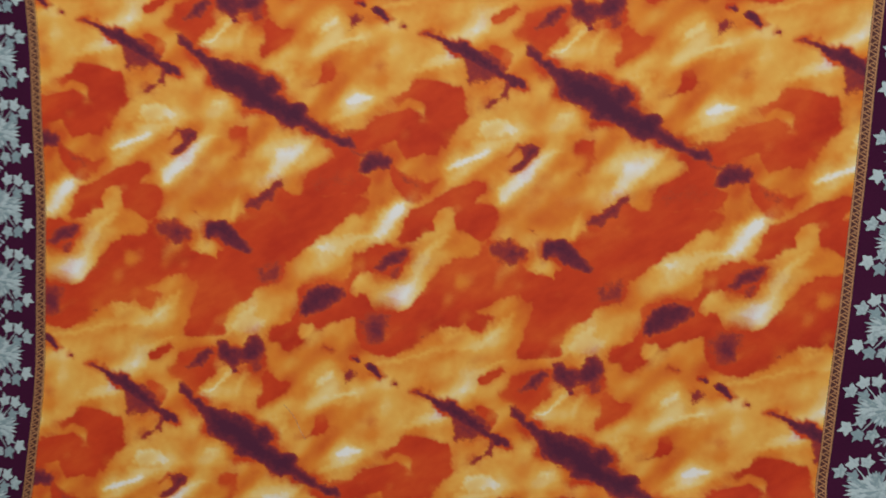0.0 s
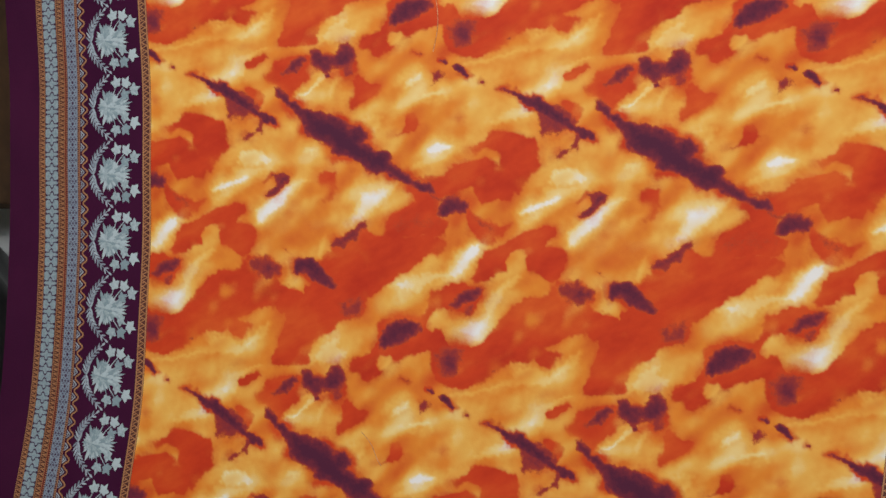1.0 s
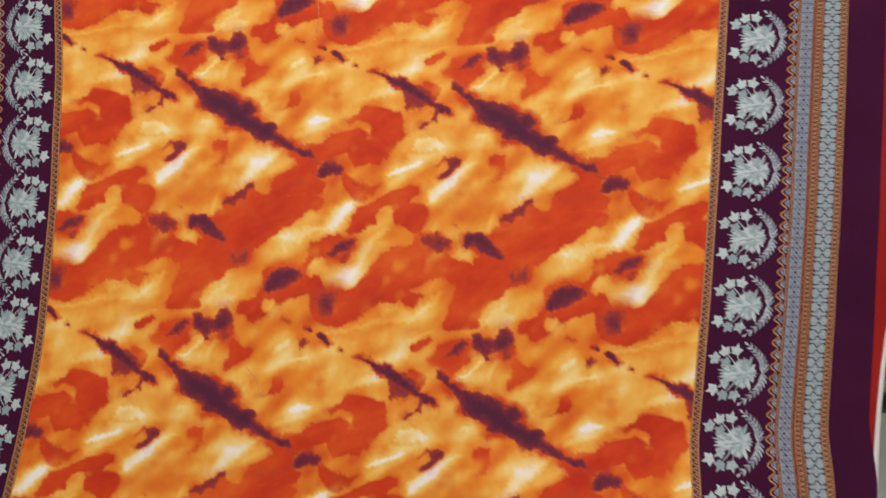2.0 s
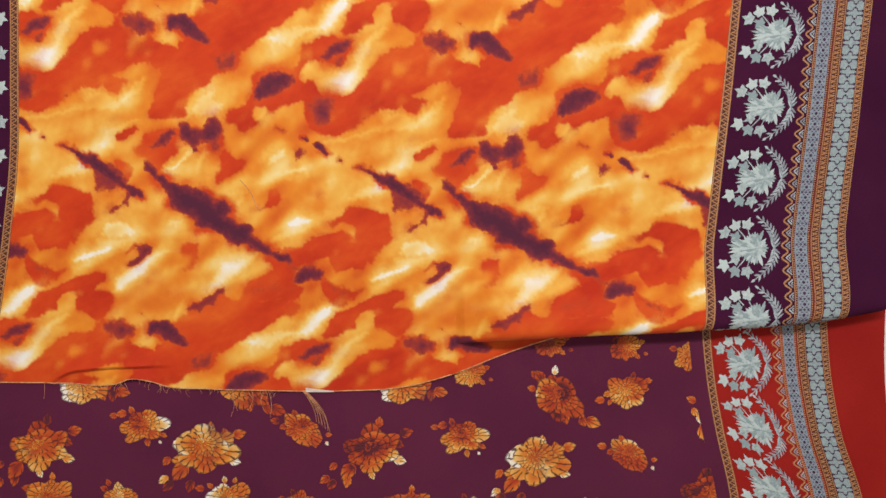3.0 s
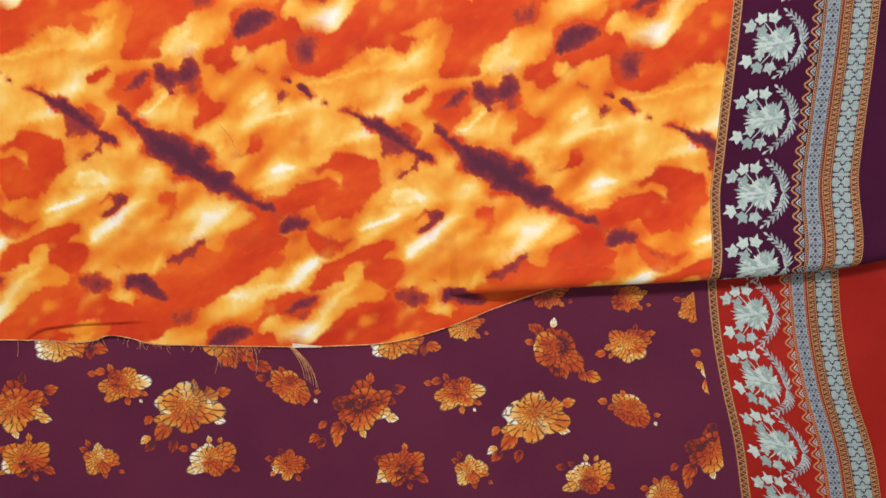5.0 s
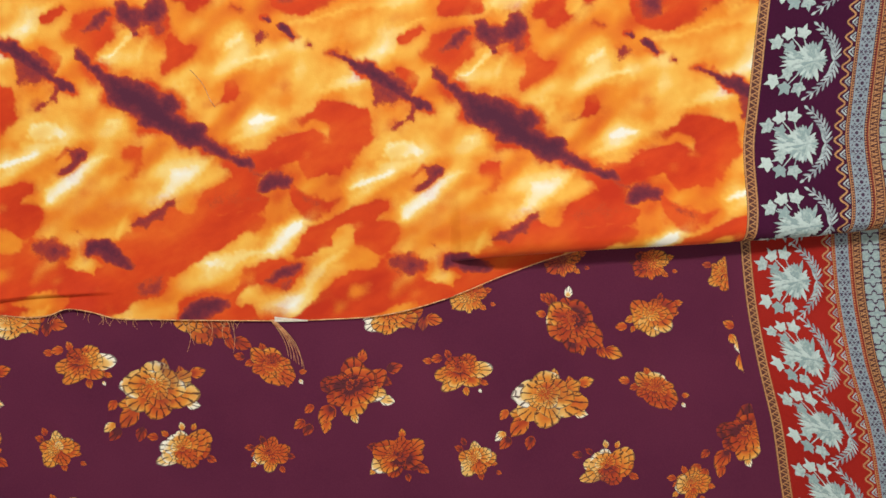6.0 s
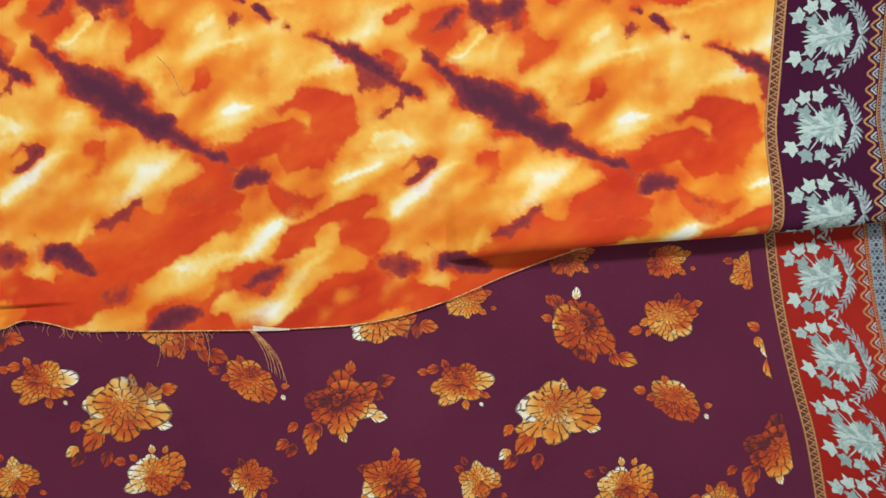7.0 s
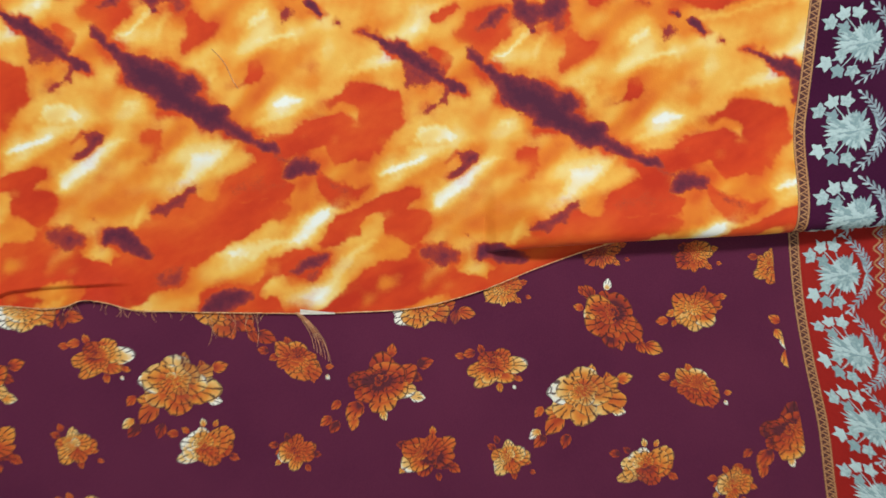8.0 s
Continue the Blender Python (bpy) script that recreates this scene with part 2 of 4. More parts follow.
def tuck(x, y):
    """A small pressed pleat beside the raw edge, and the lifted lip next to it."""
    d = y - PLEAT(x)
    ends = smoothstep(-0.342, -0.325, x) * (1 - smoothstep(-0.25, -0.213, x))
    lip = 0.006 * np.exp(-((x + 0.253) / 0.016) ** 2) * np.exp(-((y + 0.345) / 0.009) ** 2)
    return 0.006 * ends * np.where(d > 0, np.exp(-d / 0.014), np.exp(-(d / 0.0011) ** 2)) + lip


def roll(x):
    """Radius of the rolled-under end."""
    return np.where(x > FOLD_FROM, 0.0028 + 0.0125 * smoothstep(FOLD_FROM, 0.13, x) - 0.002 * smoothstep(0.4, 0.55, x), 0.0006)


def nose(x):
    """Radius of the lip that turns under, open below."""
    return np.where(x > FOLD_FROM, roll(x) * 0.72, roll(x))


def end_line(x):
    return np.where(x > FOLD_FROM, FOLD(x), RAW(x))


def upper(x, s, lift=0.0):
    """Place of the upper cloth: s runs down the cloth, over the rolled end and under it."""
    x, s = np.broadcast_arrays(np.asarray(x, float), np.asarray(s, float))
    r, e = nose(x), end_line(x)
    past = e + r - s
    turn = np.clip(past / r, 0, np.pi)
    height = np.where(x > FOLD_FROM, 2 * roll(x) * smoothstep(FOLD_FROM, FOLD_FROM + 0.012, x), 0.0)
    base = Z_UP + ripple(x, s) + tuck(x, s)
    flat_z = base + height * smoothstep(1, 0, (s - e - r) / 0.085)
    under = np.maximum(past - np.pi * r, 0)
    y = np.where(past > 0, e + r - (r + lift) * np.sin(turn) + under, s)
    z = np.where(past > 0, base + height - r + (r + lift) * np.cos(turn), flat_z + lift)
    w = LEFT(s) - x
    return np.stack([x + (w > 0) * w * 0.043, y, z - drop(w)], -1)


def lower(x, y, lift=0.0):
    x, y = np.broadcast_arrays(np.asarray(x, float), np.asarray(y, float))
    w = LEFT(y) - x
    z = Z_LOW + 0.0007 * smoothstep(-0.34, -0.5, y) * np.sin(15 * x + 1.0) * np.sin(11 * y) + 0.0016 * smoothstep(-0.35, -0.42, y) * (1 + np.sin(17 * x - 13 * y + 2.0)) + 0.5 * ripple(x + 0.3, y) + lift
    z = np.where(y > -0.30, np.minimum(z, Z_LOW + 0.0006 + lift), z)
    return np.stack([x + (w > 0) * w * 0.043, y, z - drop(w)], -1)


def stretch_of(x, y):
    """The print's own repeat coordinates on the slightly stretched cloth."""
    terms = np.stack([x, y, x * x, x * y, y * y, x ** 3, x * x * y, x * y * y, y ** 3])
    across = (3.2227, -0.0884, -0.3516, -0.2145, 0.2212, -0.2432, -0.1126, -1.471, -0.9127)
    down = (-0.157, -3.0513, 0.1278, 0.2736, 0.0752, -0.2767, 0.0613, 0.5979, -1.2831)
    return np.tensordot(across, terms, 1) + 0.2417, np.tensordot(down, terms, 1) - 0.3196


# ---- the tie-dye print: dyed patches in millimetres of one repeat, later ones over earlier ----
REPEAT = (318.0, 325.0)
CELLS = (424, 433)
rng = np.random.default_rng(5)


def periodic(count, low, high):
    """Even noise over one repeat, joining at its edges."""
    u, v = np.meshgrid(np.arange(CELLS[0]) / CELLS[0], np.arange(CELLS[1]) / CELLS[1], indexing="ij")
    total = np.zeros(CELLS)
    while count:
        n, m = rng.integers(-high, high + 1, 2)
        if low < math.hypot(n, m) <= high:
            total += np.sin(2 * np.pi * (n * u + m * v) + rng.uniform(0, 6.28)) * (low / math.hypot(n, m)) ** 0.6
            count -= 1
    return total / total.std()


PRINT = {"dark": np.zeros(CELLS), "red": np.zeros(CELLS), "pale": np.full(CELLS, 0.30)}
WANDER = [0.7 * periodic(40, 8, 26) + 0.5 * periodic(60, 26, 80) for k in (0, 1)]
SPREAD = {"red": 1.7, "dark": 1.9, "yellow": 1.8, "orange": 2.5}


def patch(dye_name, strength, soft, outline):
    """Lays one patch of dye, with a soft ragged rim, into the repeat."""
    pts = np.array([p.split(",") for p in outline.split()], float)
    soft = soft * SPREAD[dye_name] + (1.5 if dye_name == "dark" and soft > 3 else 0)
    step = np.array(REPEAT) / CELLS
    low = np.floor((pts.min(0) - 1.7 * soft - 4) / step).astype(int)
    high = np.ceil((pts.max(0) + 1.7 * soft + 4) / step).astype(int)
    gi, gj = np.meshgrid(np.arange(low[0], high[0]), np.arange(low[1], high[1]), indexing="ij")
    wi, wj = gi % CELLS[0], gj % CELLS[1]
    x, y = gi * step[0] + WANDER[0][wi, wj], gj * step[1] + WANDER[1][wi, wj]
    near, inside = np.full(x.shape, 1e9), np.zeros(x.shape, bool)
    for (ax, ay), (bx, by) in zip(pts, np.roll(pts, -1, 0)):
        ex, ey = bx - ax, by - ay
        t = np.clip(((x - ax) * ex + (y - ay) * ey) / max(ex * ex + ey * ey, 1e-9), 0, 1)
        near = np.minimum(near, (x - ax - t * ex) ** 2 + (y - ay - t * ey) ** 2)
        if ay != by:
            inside ^= ((ay > y) != (by > y)) & (x < ax + (y - ay) / ey * ex)
    d = np.where(inside, 1, -1) * np.sqrt(near)
    cover = smoothstep(-0.5, 0.5, d / soft)
    halo = smoothstep(-1.7, 0.5, d / soft)
    if dye_name == "dark":
        cover = 0.7 * smoothstep(-0.3, 0.5, d / soft) + 0.3 * smoothstep(0.2, 1.5, d / soft)
        PRINT["dark"][wi, wj] = np.maximum(PRINT["dark"][wi, wj], strength * cover)
        PRINT["red"][wi, wj] = np.maximum(PRINT["red"][wi, wj], 0.72 * strength * halo)
    elif dye_name == "red":
        PRINT["red"][wi, wj] = np.maximum(PRINT["red"][wi, wj], strength * np.maximum(cover, 0.38 * halo))
    else:
        PRINT["red"][wi, wj] *= 1 - cover * (0.45 if dye_name == "orange" else 1)
        cover = np.maximum(cover, 0.45 * halo)
        PRINT["pale"][wi, wj] += (strength - PRINT["pale"][wi, wj]) * cover * np.where(strength > PRINT["pale"][wi, wj], 1, 0.5)


patch("red", 1, 4.8, "31,86 38,81 45,76 50,67 59,65 67,67 75,69 86,72 94,73 98,79 100,96 102,100 98,106 91,111 87,118 81,128 76,126 72,134 61,133 51,138 43,141 39,133 34,125 28,124 21,127 21,110 26,102 37,96 46,95 53,95 60,99 62,93 60,87 53,86 42,88 35,91")
patch("red", 1, 5.3, "3,113 10,106 23,102 36,98 47,99 57,105 65,117 66,132 50,134 40,126 34,123 24,128 16,130 8,130 -5,125 -18,120 -34,117 -18,114")
patch("red", 0.9, 4.8, "28,136 38,147 44,153 55,155 63,158 70,155 75,152 76,157 70,161 66,167 60,176 51,180 44,178 38,170 32,160 27,150")
patch("red", 1, 4.8, "77,170 85,165 96,159 110,156 117,159 118,163 113,167 110,172 110,176 118,176 126,178 129,185 125,199 121,207 116,211 109,208 106,203 98,201 90,199 88,189 86,182 81,181 75,186 70,194 72,203 62,208 53,213 42,216 35,213 39,205 45,193 48,184 60,181 66,180 71,176")
patch("red", 1, 4.2, "16,219 28,217 36,220 30,226 16,238")
patch("red", 1, 4.8, "116,213 120,207 137,205 150,207 158,217 159,226 153,232 164,235 174,235 178,226 172,221 171,211 172,207 192,203 208,194 216,182 230,173 244,166 246,170 257,177 265,176 326,173 329,183 321,194 311,191 300,200 295,208 281,214 271,225 257,233 249,242 248,252 247,258 236,262 225,263 217,273 206,281 195,293 193,303 196,309 185,313 171,314 154,313 151,307 157,296 162,285 165,269 164,262")
patch("red", 1, 4.8, "164,262 156,262 153,257 136,260 128,264 120,267 115,273 123,277 131,277 128,282 123,291 116,294 109,289 103,285 95,291 81,289 72,296 64,307 47,310 30,314 19,316 16,310 15,278 30,279 41,283 50,271 53,263 61,254 72,243 81,234 89,228 98,222 106,225 113,221 116,213 137,213 164,235 176,247")
patch("red", 1, 6.4, "265,178 265,166 273,155 284,147 297,141 294,132 300,123 321,115 331,124 321,150 329,160 328,174")
patch("red", 1, 4.8, "-3,225 9,223 20,218 31,215 33,220 52,219 49,229 43,236 40,248 31,248 23,244 10,245 -1,249 -6,256 -5,263 -1,266 6,261 11,263 13,270 22,276 35,278 48,273 56,280 60,311 47,315 34,318 18,320 7,312 2,305 -2,294 0,284 -11,287 -16,275 -14,254 -8,240")
patch("red", 1, 4.8, "307,277 315,284 307,287 297,293 283,298 275,305 270,308 265,314 255,321 249,319 243,314 236,315 231,308 237,300 248,295 256,291 259,281 261,272 258,262 271,256 285,251 301,250 312,258")
patch("red", 0.9, 3.7, "115,9 124,3 138,-4 141,1 133,7 127,15 119,14")
patch("red", 0.85, 5.3, "136,24 142,17 148,6 159,0 196,-7 232,-8 235,2 227,13 211,11 198,15 184,23 175,32 168,43 163,46 152,36 144,31")
patch("red", 0.9, 5.3, "234,16 242,21 247,24 257,26 258,31 250,38 242,42 234,50 227,52 226,43 229,32")
patch("red", 0.95, 3.7, "289,47 295,54 299,63 294,70 286,73 276,75 271,75 279,71 284,63 285,55")
patch("red", 0.95, 3.7, "119,36 133,36 141,42 139,51 133,58 125,56 121,48")
patch("red", 0.75, 5.3, "196,118 214,117 215,127 209,141 207,148 200,149 198,141 192,141 194,129")
patch("red", 0.6, 3.7, "160,90 169,88 173,93 166,97 161,95")
patch("red", 0.8, 3.2, "134,133 138,127 148,121 155,121 148,128 141,133 136,136")
patch("red", 0.45, 6.4, "167,59 179,64 180,77 191,85 201,90 207,100 225,102 236,109 244,117 230,116 215,104 193,97 175,80")
patch("red", 0.45, 6.4, "244,75 253,84 271,90 274,104 289,113 313,121 300,126 268,114 247,92")
patch("red", 0.3, 8.5, "2,39 33,36 63,40 64,61 33,67 7,58")
patch("red", 0.22, 11.7, "137,161 192,152 208,172 192,202 153,199 131,188")
patch("red", 0.25, 7.4, "84,128 117,123 100,132 77,146 61,149 61,136")
patch("orange", 0.3, 4.8, "89,237 111,237 123,249 115,255 100,253 87,248")
patch("orange", 0.3, 4.2, "57,104 66,99 73,104 65,110")
patch("yellow", 0.22, 5.3, "11,170 14,157 21,152 27,157 27,172 35,178 14,193 9,188")
patch("yellow", 0.3, 4.8, "15,246 47,245 53,231 61,217 73,207 70,193 76,183 86,182 89,197 95,204 106,206 113,215 103,224 89,225 75,235 64,249 53,261 41,272 24,277 15,275")
patch("yellow", 0.35, 3.7, "264,303 267,295 275,293 281,297 273,307 266,308")
patch("yellow", 0.36, 4.2, "249,249 252,241 271,227 279,220 287,215 300,209 307,202 301,201 308,194 316,191 321,195 327,198 333,193 340,186 348,181 356,179 357,189 356,199 348,205 338,213 327,216 316,219 312,227 310,240 304,247 290,251 279,253 269,258 258,259 250,257")
patch("yellow", 0.38, 4.2, "193,310 194,298 201,289 214,278 222,268 233,264 247,263 258,267 261,280 256,291 242,297 232,303 223,309 210,308")
patch("yellow", 0.4, 4.2, "-6,263 -5,256 2,249 12,245 26,247 37,251 47,250 58,255 56,265 45,275 32,277 21,275 13,267 10,261 2,262 -2,266")
patch("yellow", 0.45, 6.4, "173,48 195,31 221,24 223,51 205,49")
patch("yellow", 0.48, 8.5, "113,89 151,76 165,67 175,80 193,92 207,102 214,109 193,113 166,115 144,113 134,98")
patch("yellow", 0.48, 3.2, "159,233 164,226 165,214 161,209 170,205 172,221 180,225 189,229 183,236 181,244 175,237 164,235")
patch("yellow", 0.5, 7.4, "27,16 57,17 79,7 111,0 113,19 110,33 88,31 71,43 68,57 49,61 37,73 26,80 24,64")
patch("yellow", 0.5, 7.4, "225,171 238,139 246,123 273,121 268,135 257,153 246,164")
patch("yellow", 0.5, 7.4, "268,49 276,38 286,19 299,9 325,11 328,26 299,43 294,47")
patch("yellow", 0.55, 4.8, "194,201 200,183 205,180 205,193 200,204")
patch("yellow", 0.6, 4.8, "286,113 294,103 307,92 331,89 326,96 307,105 297,111")
patch("yellow", 0.6, 5.3, "16,326 36,321 59,315 81,303 84,294 95,291 109,292 118,299 128,288 137,279 145,270 151,273 148,283 137,292 126,301 116,310 90,311 70,314 42,325 22,330")
patch("yellow", 0.65, 6.4, "103,119 117,116 133,117 139,122 122,128 108,132")
patch("yellow", 0.65, 5.3, "165,133 182,123 185,127 171,138 162,146")
patch("yellow", 0.65, 4.2, "204,28 213,19 211,36 206,46 202,44")
patch("yellow", 0.65, 4.8, "102,18 107,4 121,-2 138,-9 143,-7 127,1 117,12 114,23 102,26")
patch("yellow", 0.7, 6.4, "237,61 250,56 260,57 260,68 252,76 244,71")
patch("yellow", 0.72, 4.8, "197,308 201,297 208,287 217,279 223,283 220,291 231,292 231,300 221,307 207,308")
patch("yellow", 0.75, 5.3, "-39,224 -31,218 -18,212 -2,208 14,206 21,199 27,190 35,183 37,192 30,200 20,210 4,216 -7,220 -15,231 -23,228 -34,229")
patch("yellow", 0.78, 5.3, "49,59 66,47 80,38 88,41 90,48 76,55 60,61")
patch("yellow", 0.78, 4.8, "100,22 106,3 114,2 112,16 107,25")
patch("yellow", 0.78, 5.3, "177,94 188,91 193,96 188,101 178,101")
patch("yellow", 0.82, 2.7, "169,43 182,33 192,23 201,13 208,12 205,20 195,27 184,37 173,44")
patch("yellow", 0.62, 4.8, "22,261 30,258 41,255 51,247 50,234 56,223 67,214 76,208 84,205 89,208 81,216 70,224 65,236 58,247 53,257 44,265 30,268")
patch("yellow", 0.85, 4.8, "128,162 138,153 149,147 160,136 168,132 165,141 162,151 154,157 143,166 137,174 129,176")
patch("yellow", 0.85, 6.4, "241,136 254,134 265,127 276,122 279,124 268,136 260,148 246,157 238,165 230,168 233,155 236,144")
patch("yellow", 0.9, 4.2, "279,224 290,218 298,219 295,226 284,228")
patch("yellow", 0.92, 4.2, "281,20 294,12 299,11 299,18 292,25 281,28")
patch("yellow", 0.95, 4.8, "-12,87 -5,81 5,81 15,84 10,89 -3,92 -11,91")
patch("yellow", 0.95, 4.8, "21,206 26,189 36,179 44,177 43,188 37,196 28,208")
patch("yellow", 0.86, 5.3, "31,260 38,254 51,250 55,253 46,264 37,267")
patch("yellow", 0.86, 4.2, "295,38 305,31 320,25 324,29 317,34 305,37")
patch("yellow", 0.86, 4.8, "24,263 37,257 47,253 50,258 43,266 32,267")
patch("yellow", 1, 5.3, "110,108 113,102 123,99 134,99 139,104 145,109 141,115 128,117 116,119 110,116")
patch("yellow", 1, 4.2, "80,147 91,138 108,132 118,127 123,128 117,135 102,141 88,147 83,150")
patch("yellow", 1, 4.2, "21,203 25,194 33,189 34,195 27,201")
patch("dark", 0.3, 12.7, "268,166 278,155 300,149 326,155 321,168 300,167 278,175")
patch("dark", 0.4, 8.5, "33,143 44,153 58,157 63,165 54,168 41,161 34,154")
patch("dark", 1, 3.7, "147,34 153,32 160,39 165,46 174,49 183,54 194,54 204,58 215,62 226,67 235,68 244,74 246,80 242,84 252,91 265,92 272,96 269,101 274,106 284,112 294,118 305,120 314,125 318,131 311,133 300,130 289,126 278,122 270,118 265,114 257,116 247,116 241,110 235,105 225,101 215,100 207,99 208,93 201,88 196,88 188,84 180,77 177,68 170,60 165,54 157,50 151,45")
patch("dark", 0.95, 5.3, "-2,151 3,143 8,135 18,132 29,134 33,141 29,148 16,151 6,153")
patch("dark", 0.6, 5.3, "310,129 326,137 324,144 311,136")
patch("dark", 0.5, 3.2, "93,38 115,36 135,55 133,61 124,64 116,70 105,72 97,69 95,55")
patch("dark", 1, 2.1, "56,25 64,24 75,28 88,34 91,31 98,32 100,36 109,39 114,44 121,51 125,56 133,60 141,63 150,66 152,72 147,73 138,70 131,65 124,61 114,56 101,50 93,46 86,43 77,36 67,28")
patch("dark", 0.62, 3.2, "132,65 139,69 136,79 135,85 129,84 122,91 115,94 112,91 117,84 126,82 129,75")
patch("dark", 0.9, 5.3, "153,18 161,10 171,1 180,-2 183,3 176,11 164,19 156,21")
patch("dark", 0.88, 4.8, "185,317 193,314 199,320 207,322 215,312 223,306 231,311 232,321 228,332 219,336 211,334 203,340 191,338 186,330")
patch("dark", 0.45, 3.7, "216,8 231,-1 230,18 220,21")
patch("dark", 0.66, 2.7, "145,125 155,121 165,124 163,131 157,138 150,146 141,148 138,145 146,138 152,131")
patch("dark", 0.6, 6.4, "123,214 128,208 142,205 153,210 159,217 156,225 145,231 134,228 124,222")
patch("dark", 1, 8.5, "135,214 147,211 153,218 146,227 136,225")
patch("dark", 1, 3.7, "171,208 175,205 192,204 198,211 208,219 218,228 216,232 205,232 194,228 185,224 180,220 175,222 171,219")
patch("dark", 0.66, 3.7, "207,191 214,183 225,177 235,170 241,164 246,162 248,167 245,172 241,178 230,186 222,193 214,192")
patch("dark", 0.52, 9.5, "219,246 233,239 246,237 248,250 244,258 233,262 222,260")
patch("dark", 1, 4.8, "264,277 266,269 273,263 279,258 296,256 305,258 307,264 301,272 291,278 280,284 269,289 264,287")
patch("dark", 0.78, 10.6, "3,289 11,281 21,278 32,282 32,295 28,306 17,310 7,304")
patch("dark", 0.88, 4.2, "14,241 19,232 31,224 44,219 51,220 47,229 36,235 26,241 19,244")
patch("dark", 0.42, 3.2, "31,240 39,235 43,243 39,249 28,249")
patch("dark", 1, 1.6, "-3,322 2,320 6,325 2,327")
patch("dark", 1, 2.1, "10,3 16,0 22,6 29,13 25,15 16,10")
patch("dark", 0.8, 1.6, "38,16 43,18 42,20 37,19")
patch("dark", 0.42, 2.7, "308,11 315,7 322,10 324,15 315,21 307,26 309,17")
patch("dark", 0.5, 1.6, "289,313 298,316 297,318 289,315")
patch("dark", 0.55, 2.7, "60,299 65,296 67,300 61,302")
patch("dark", 0.5, 1.6, "156,195 164,200 168,203 162,201")
patch("dark", 0.8, 2.1, "201,16 206,13 207,19 202,20")


def brushed(count):
    """Cloudy noise drawn out along the brush direction, joining at the repeat's edges."""
    u, v = np.meshgrid(np.arange(CELLS[0]) / CELLS[0], np.arange(CELLS[1]) / CELLS[1], indexing="ij")
    total = np.zeros(CELLS)
    while count:
        n, m = rng.integers(-16, 17, 2)
        along, over = abs(0.85 * n - 0.5 * m), abs(0.5 * n + 0.85 * m)
        if along < 6 and 2 < over < 15:
            total += np.sin(2 * np.pi * (n * u + m * v) + rng.uniform(0, 6.28)) * (4 / (2 + over)) ** 0.7
            count -= 1
    return total / total.std()


# cloudy unevenness of the dyes
PRINT["red"] += (0.19 * brushed(50) + 0.09 * periodic(60, 5, 20)) * np.clip(PRINT["red"] * 2, 0.35, 1) - 0.1 * np.clip(PRINT["red"], 0, 1)
PRINT["pale"] += 0.09 * brushed(50) + 0.035 * periodic(60, 4, 14) + 0.012 * periodic(60, 14, 45)
PRINT["pale"] = np.where(PRINT["pale"] > 0.65, 0.65 + 0.72 * (PRINT["pale"] - 0.65), PRINT["pale"])
PRINT["dark"] += np.clip(PRINT["dark"] * 3, 0, 1) * (0.05 * periodic(60, 8, 24) + 0.03 * periodic(60, 24, 60))


def print_fields(x, y):
    """The three dyes at places of the cloth."""
    i, j = stretch_of(x, y)
    i, j = (i % 1) * CELLS[0], (j % 1) * CELLS[1]
    i0, j0 = np.floor(i).astype(int), np.floor(j).astype(int)
    fi, fj = i - i0, j - j0
    out = {}
    for name, grid in PRINT.items():
        at = lambda a, b: grid[(i0 + a) % CELLS[0], (j0 + b) % CELLS[1]]
        out[name] = (at(0, 0) * (1 - fi) + at(1, 0) * fi) * (1 - fj) + (at(0, 1) * (1 - fi) + at(1, 1) * fi) * fj
    return out


# ---- the upper cloth ----
saree = thing("saree_cloth", "orange tie-dye cotton cloth with plum borders spread on the table", "cloth", (0, 0, TABLE))


def rel(p):
    q = np.array(p, float)
    q[..., 2] -= TABLE
    return q


end_rows = np.r_[np.linspace(0, 0.8, 72)[1:], np.linspace(0.8, 1, 28)[1:]]
rows_y = np.r_[np.linspace(0.5, 0.31, 16), np.arange(0.308, -0.2501, -0.0013)]


def cloth_rows(x_of_y, cols):
    """Rows of places and of flat coordinates over the columns, down to the rolled end."""
    places, flat = [], []
    for y in rows_y:
        x = x_of_y(np.full(len(cols), y), cols)
        places.append(upper(x, np.full(len(cols), y)))
        flat.append((x, np.full(len(cols), y)))
    x_end = x_of_y(np.full(len(cols), -0.3), cols)
    r, e = nose(x_end), end_line(x_end)
    back = np.where(x_end > FOLD_FROM, 0.010, 0.0005)
    last = e + r - np.pi * r - back
    for k in end_rows:
        lip = e + r
        s = np.where(k < 0.8, -0.25 + (lip + 0.25) * (k / 0.8), lip + (last - lip) * (k - 0.8) / 0.2)
        x = x_of_y(np.maximum(s, -0.3), cols)
        places.append(upper(x, s))
        flat.append((x, s))
    return np.array(places), np.array(flat)


body_cols = np.linspace(0, 1, 580)
P, F = cloth_rows(lambda y, c: LEFT(y) + (RIGHT(y) - LEFT(y)) * c, body_cols)
fields = print_fields(F[:, 0].ravel(), F[:, 1].ravel())
quads = grid_faces(*P.shape[:2])
mesh_ob("printed_field", rel(P).reshape(-1, 3), quads, TIE_DYE, saree, label="orange, yellow and plum tie-dye print", fields=fields)
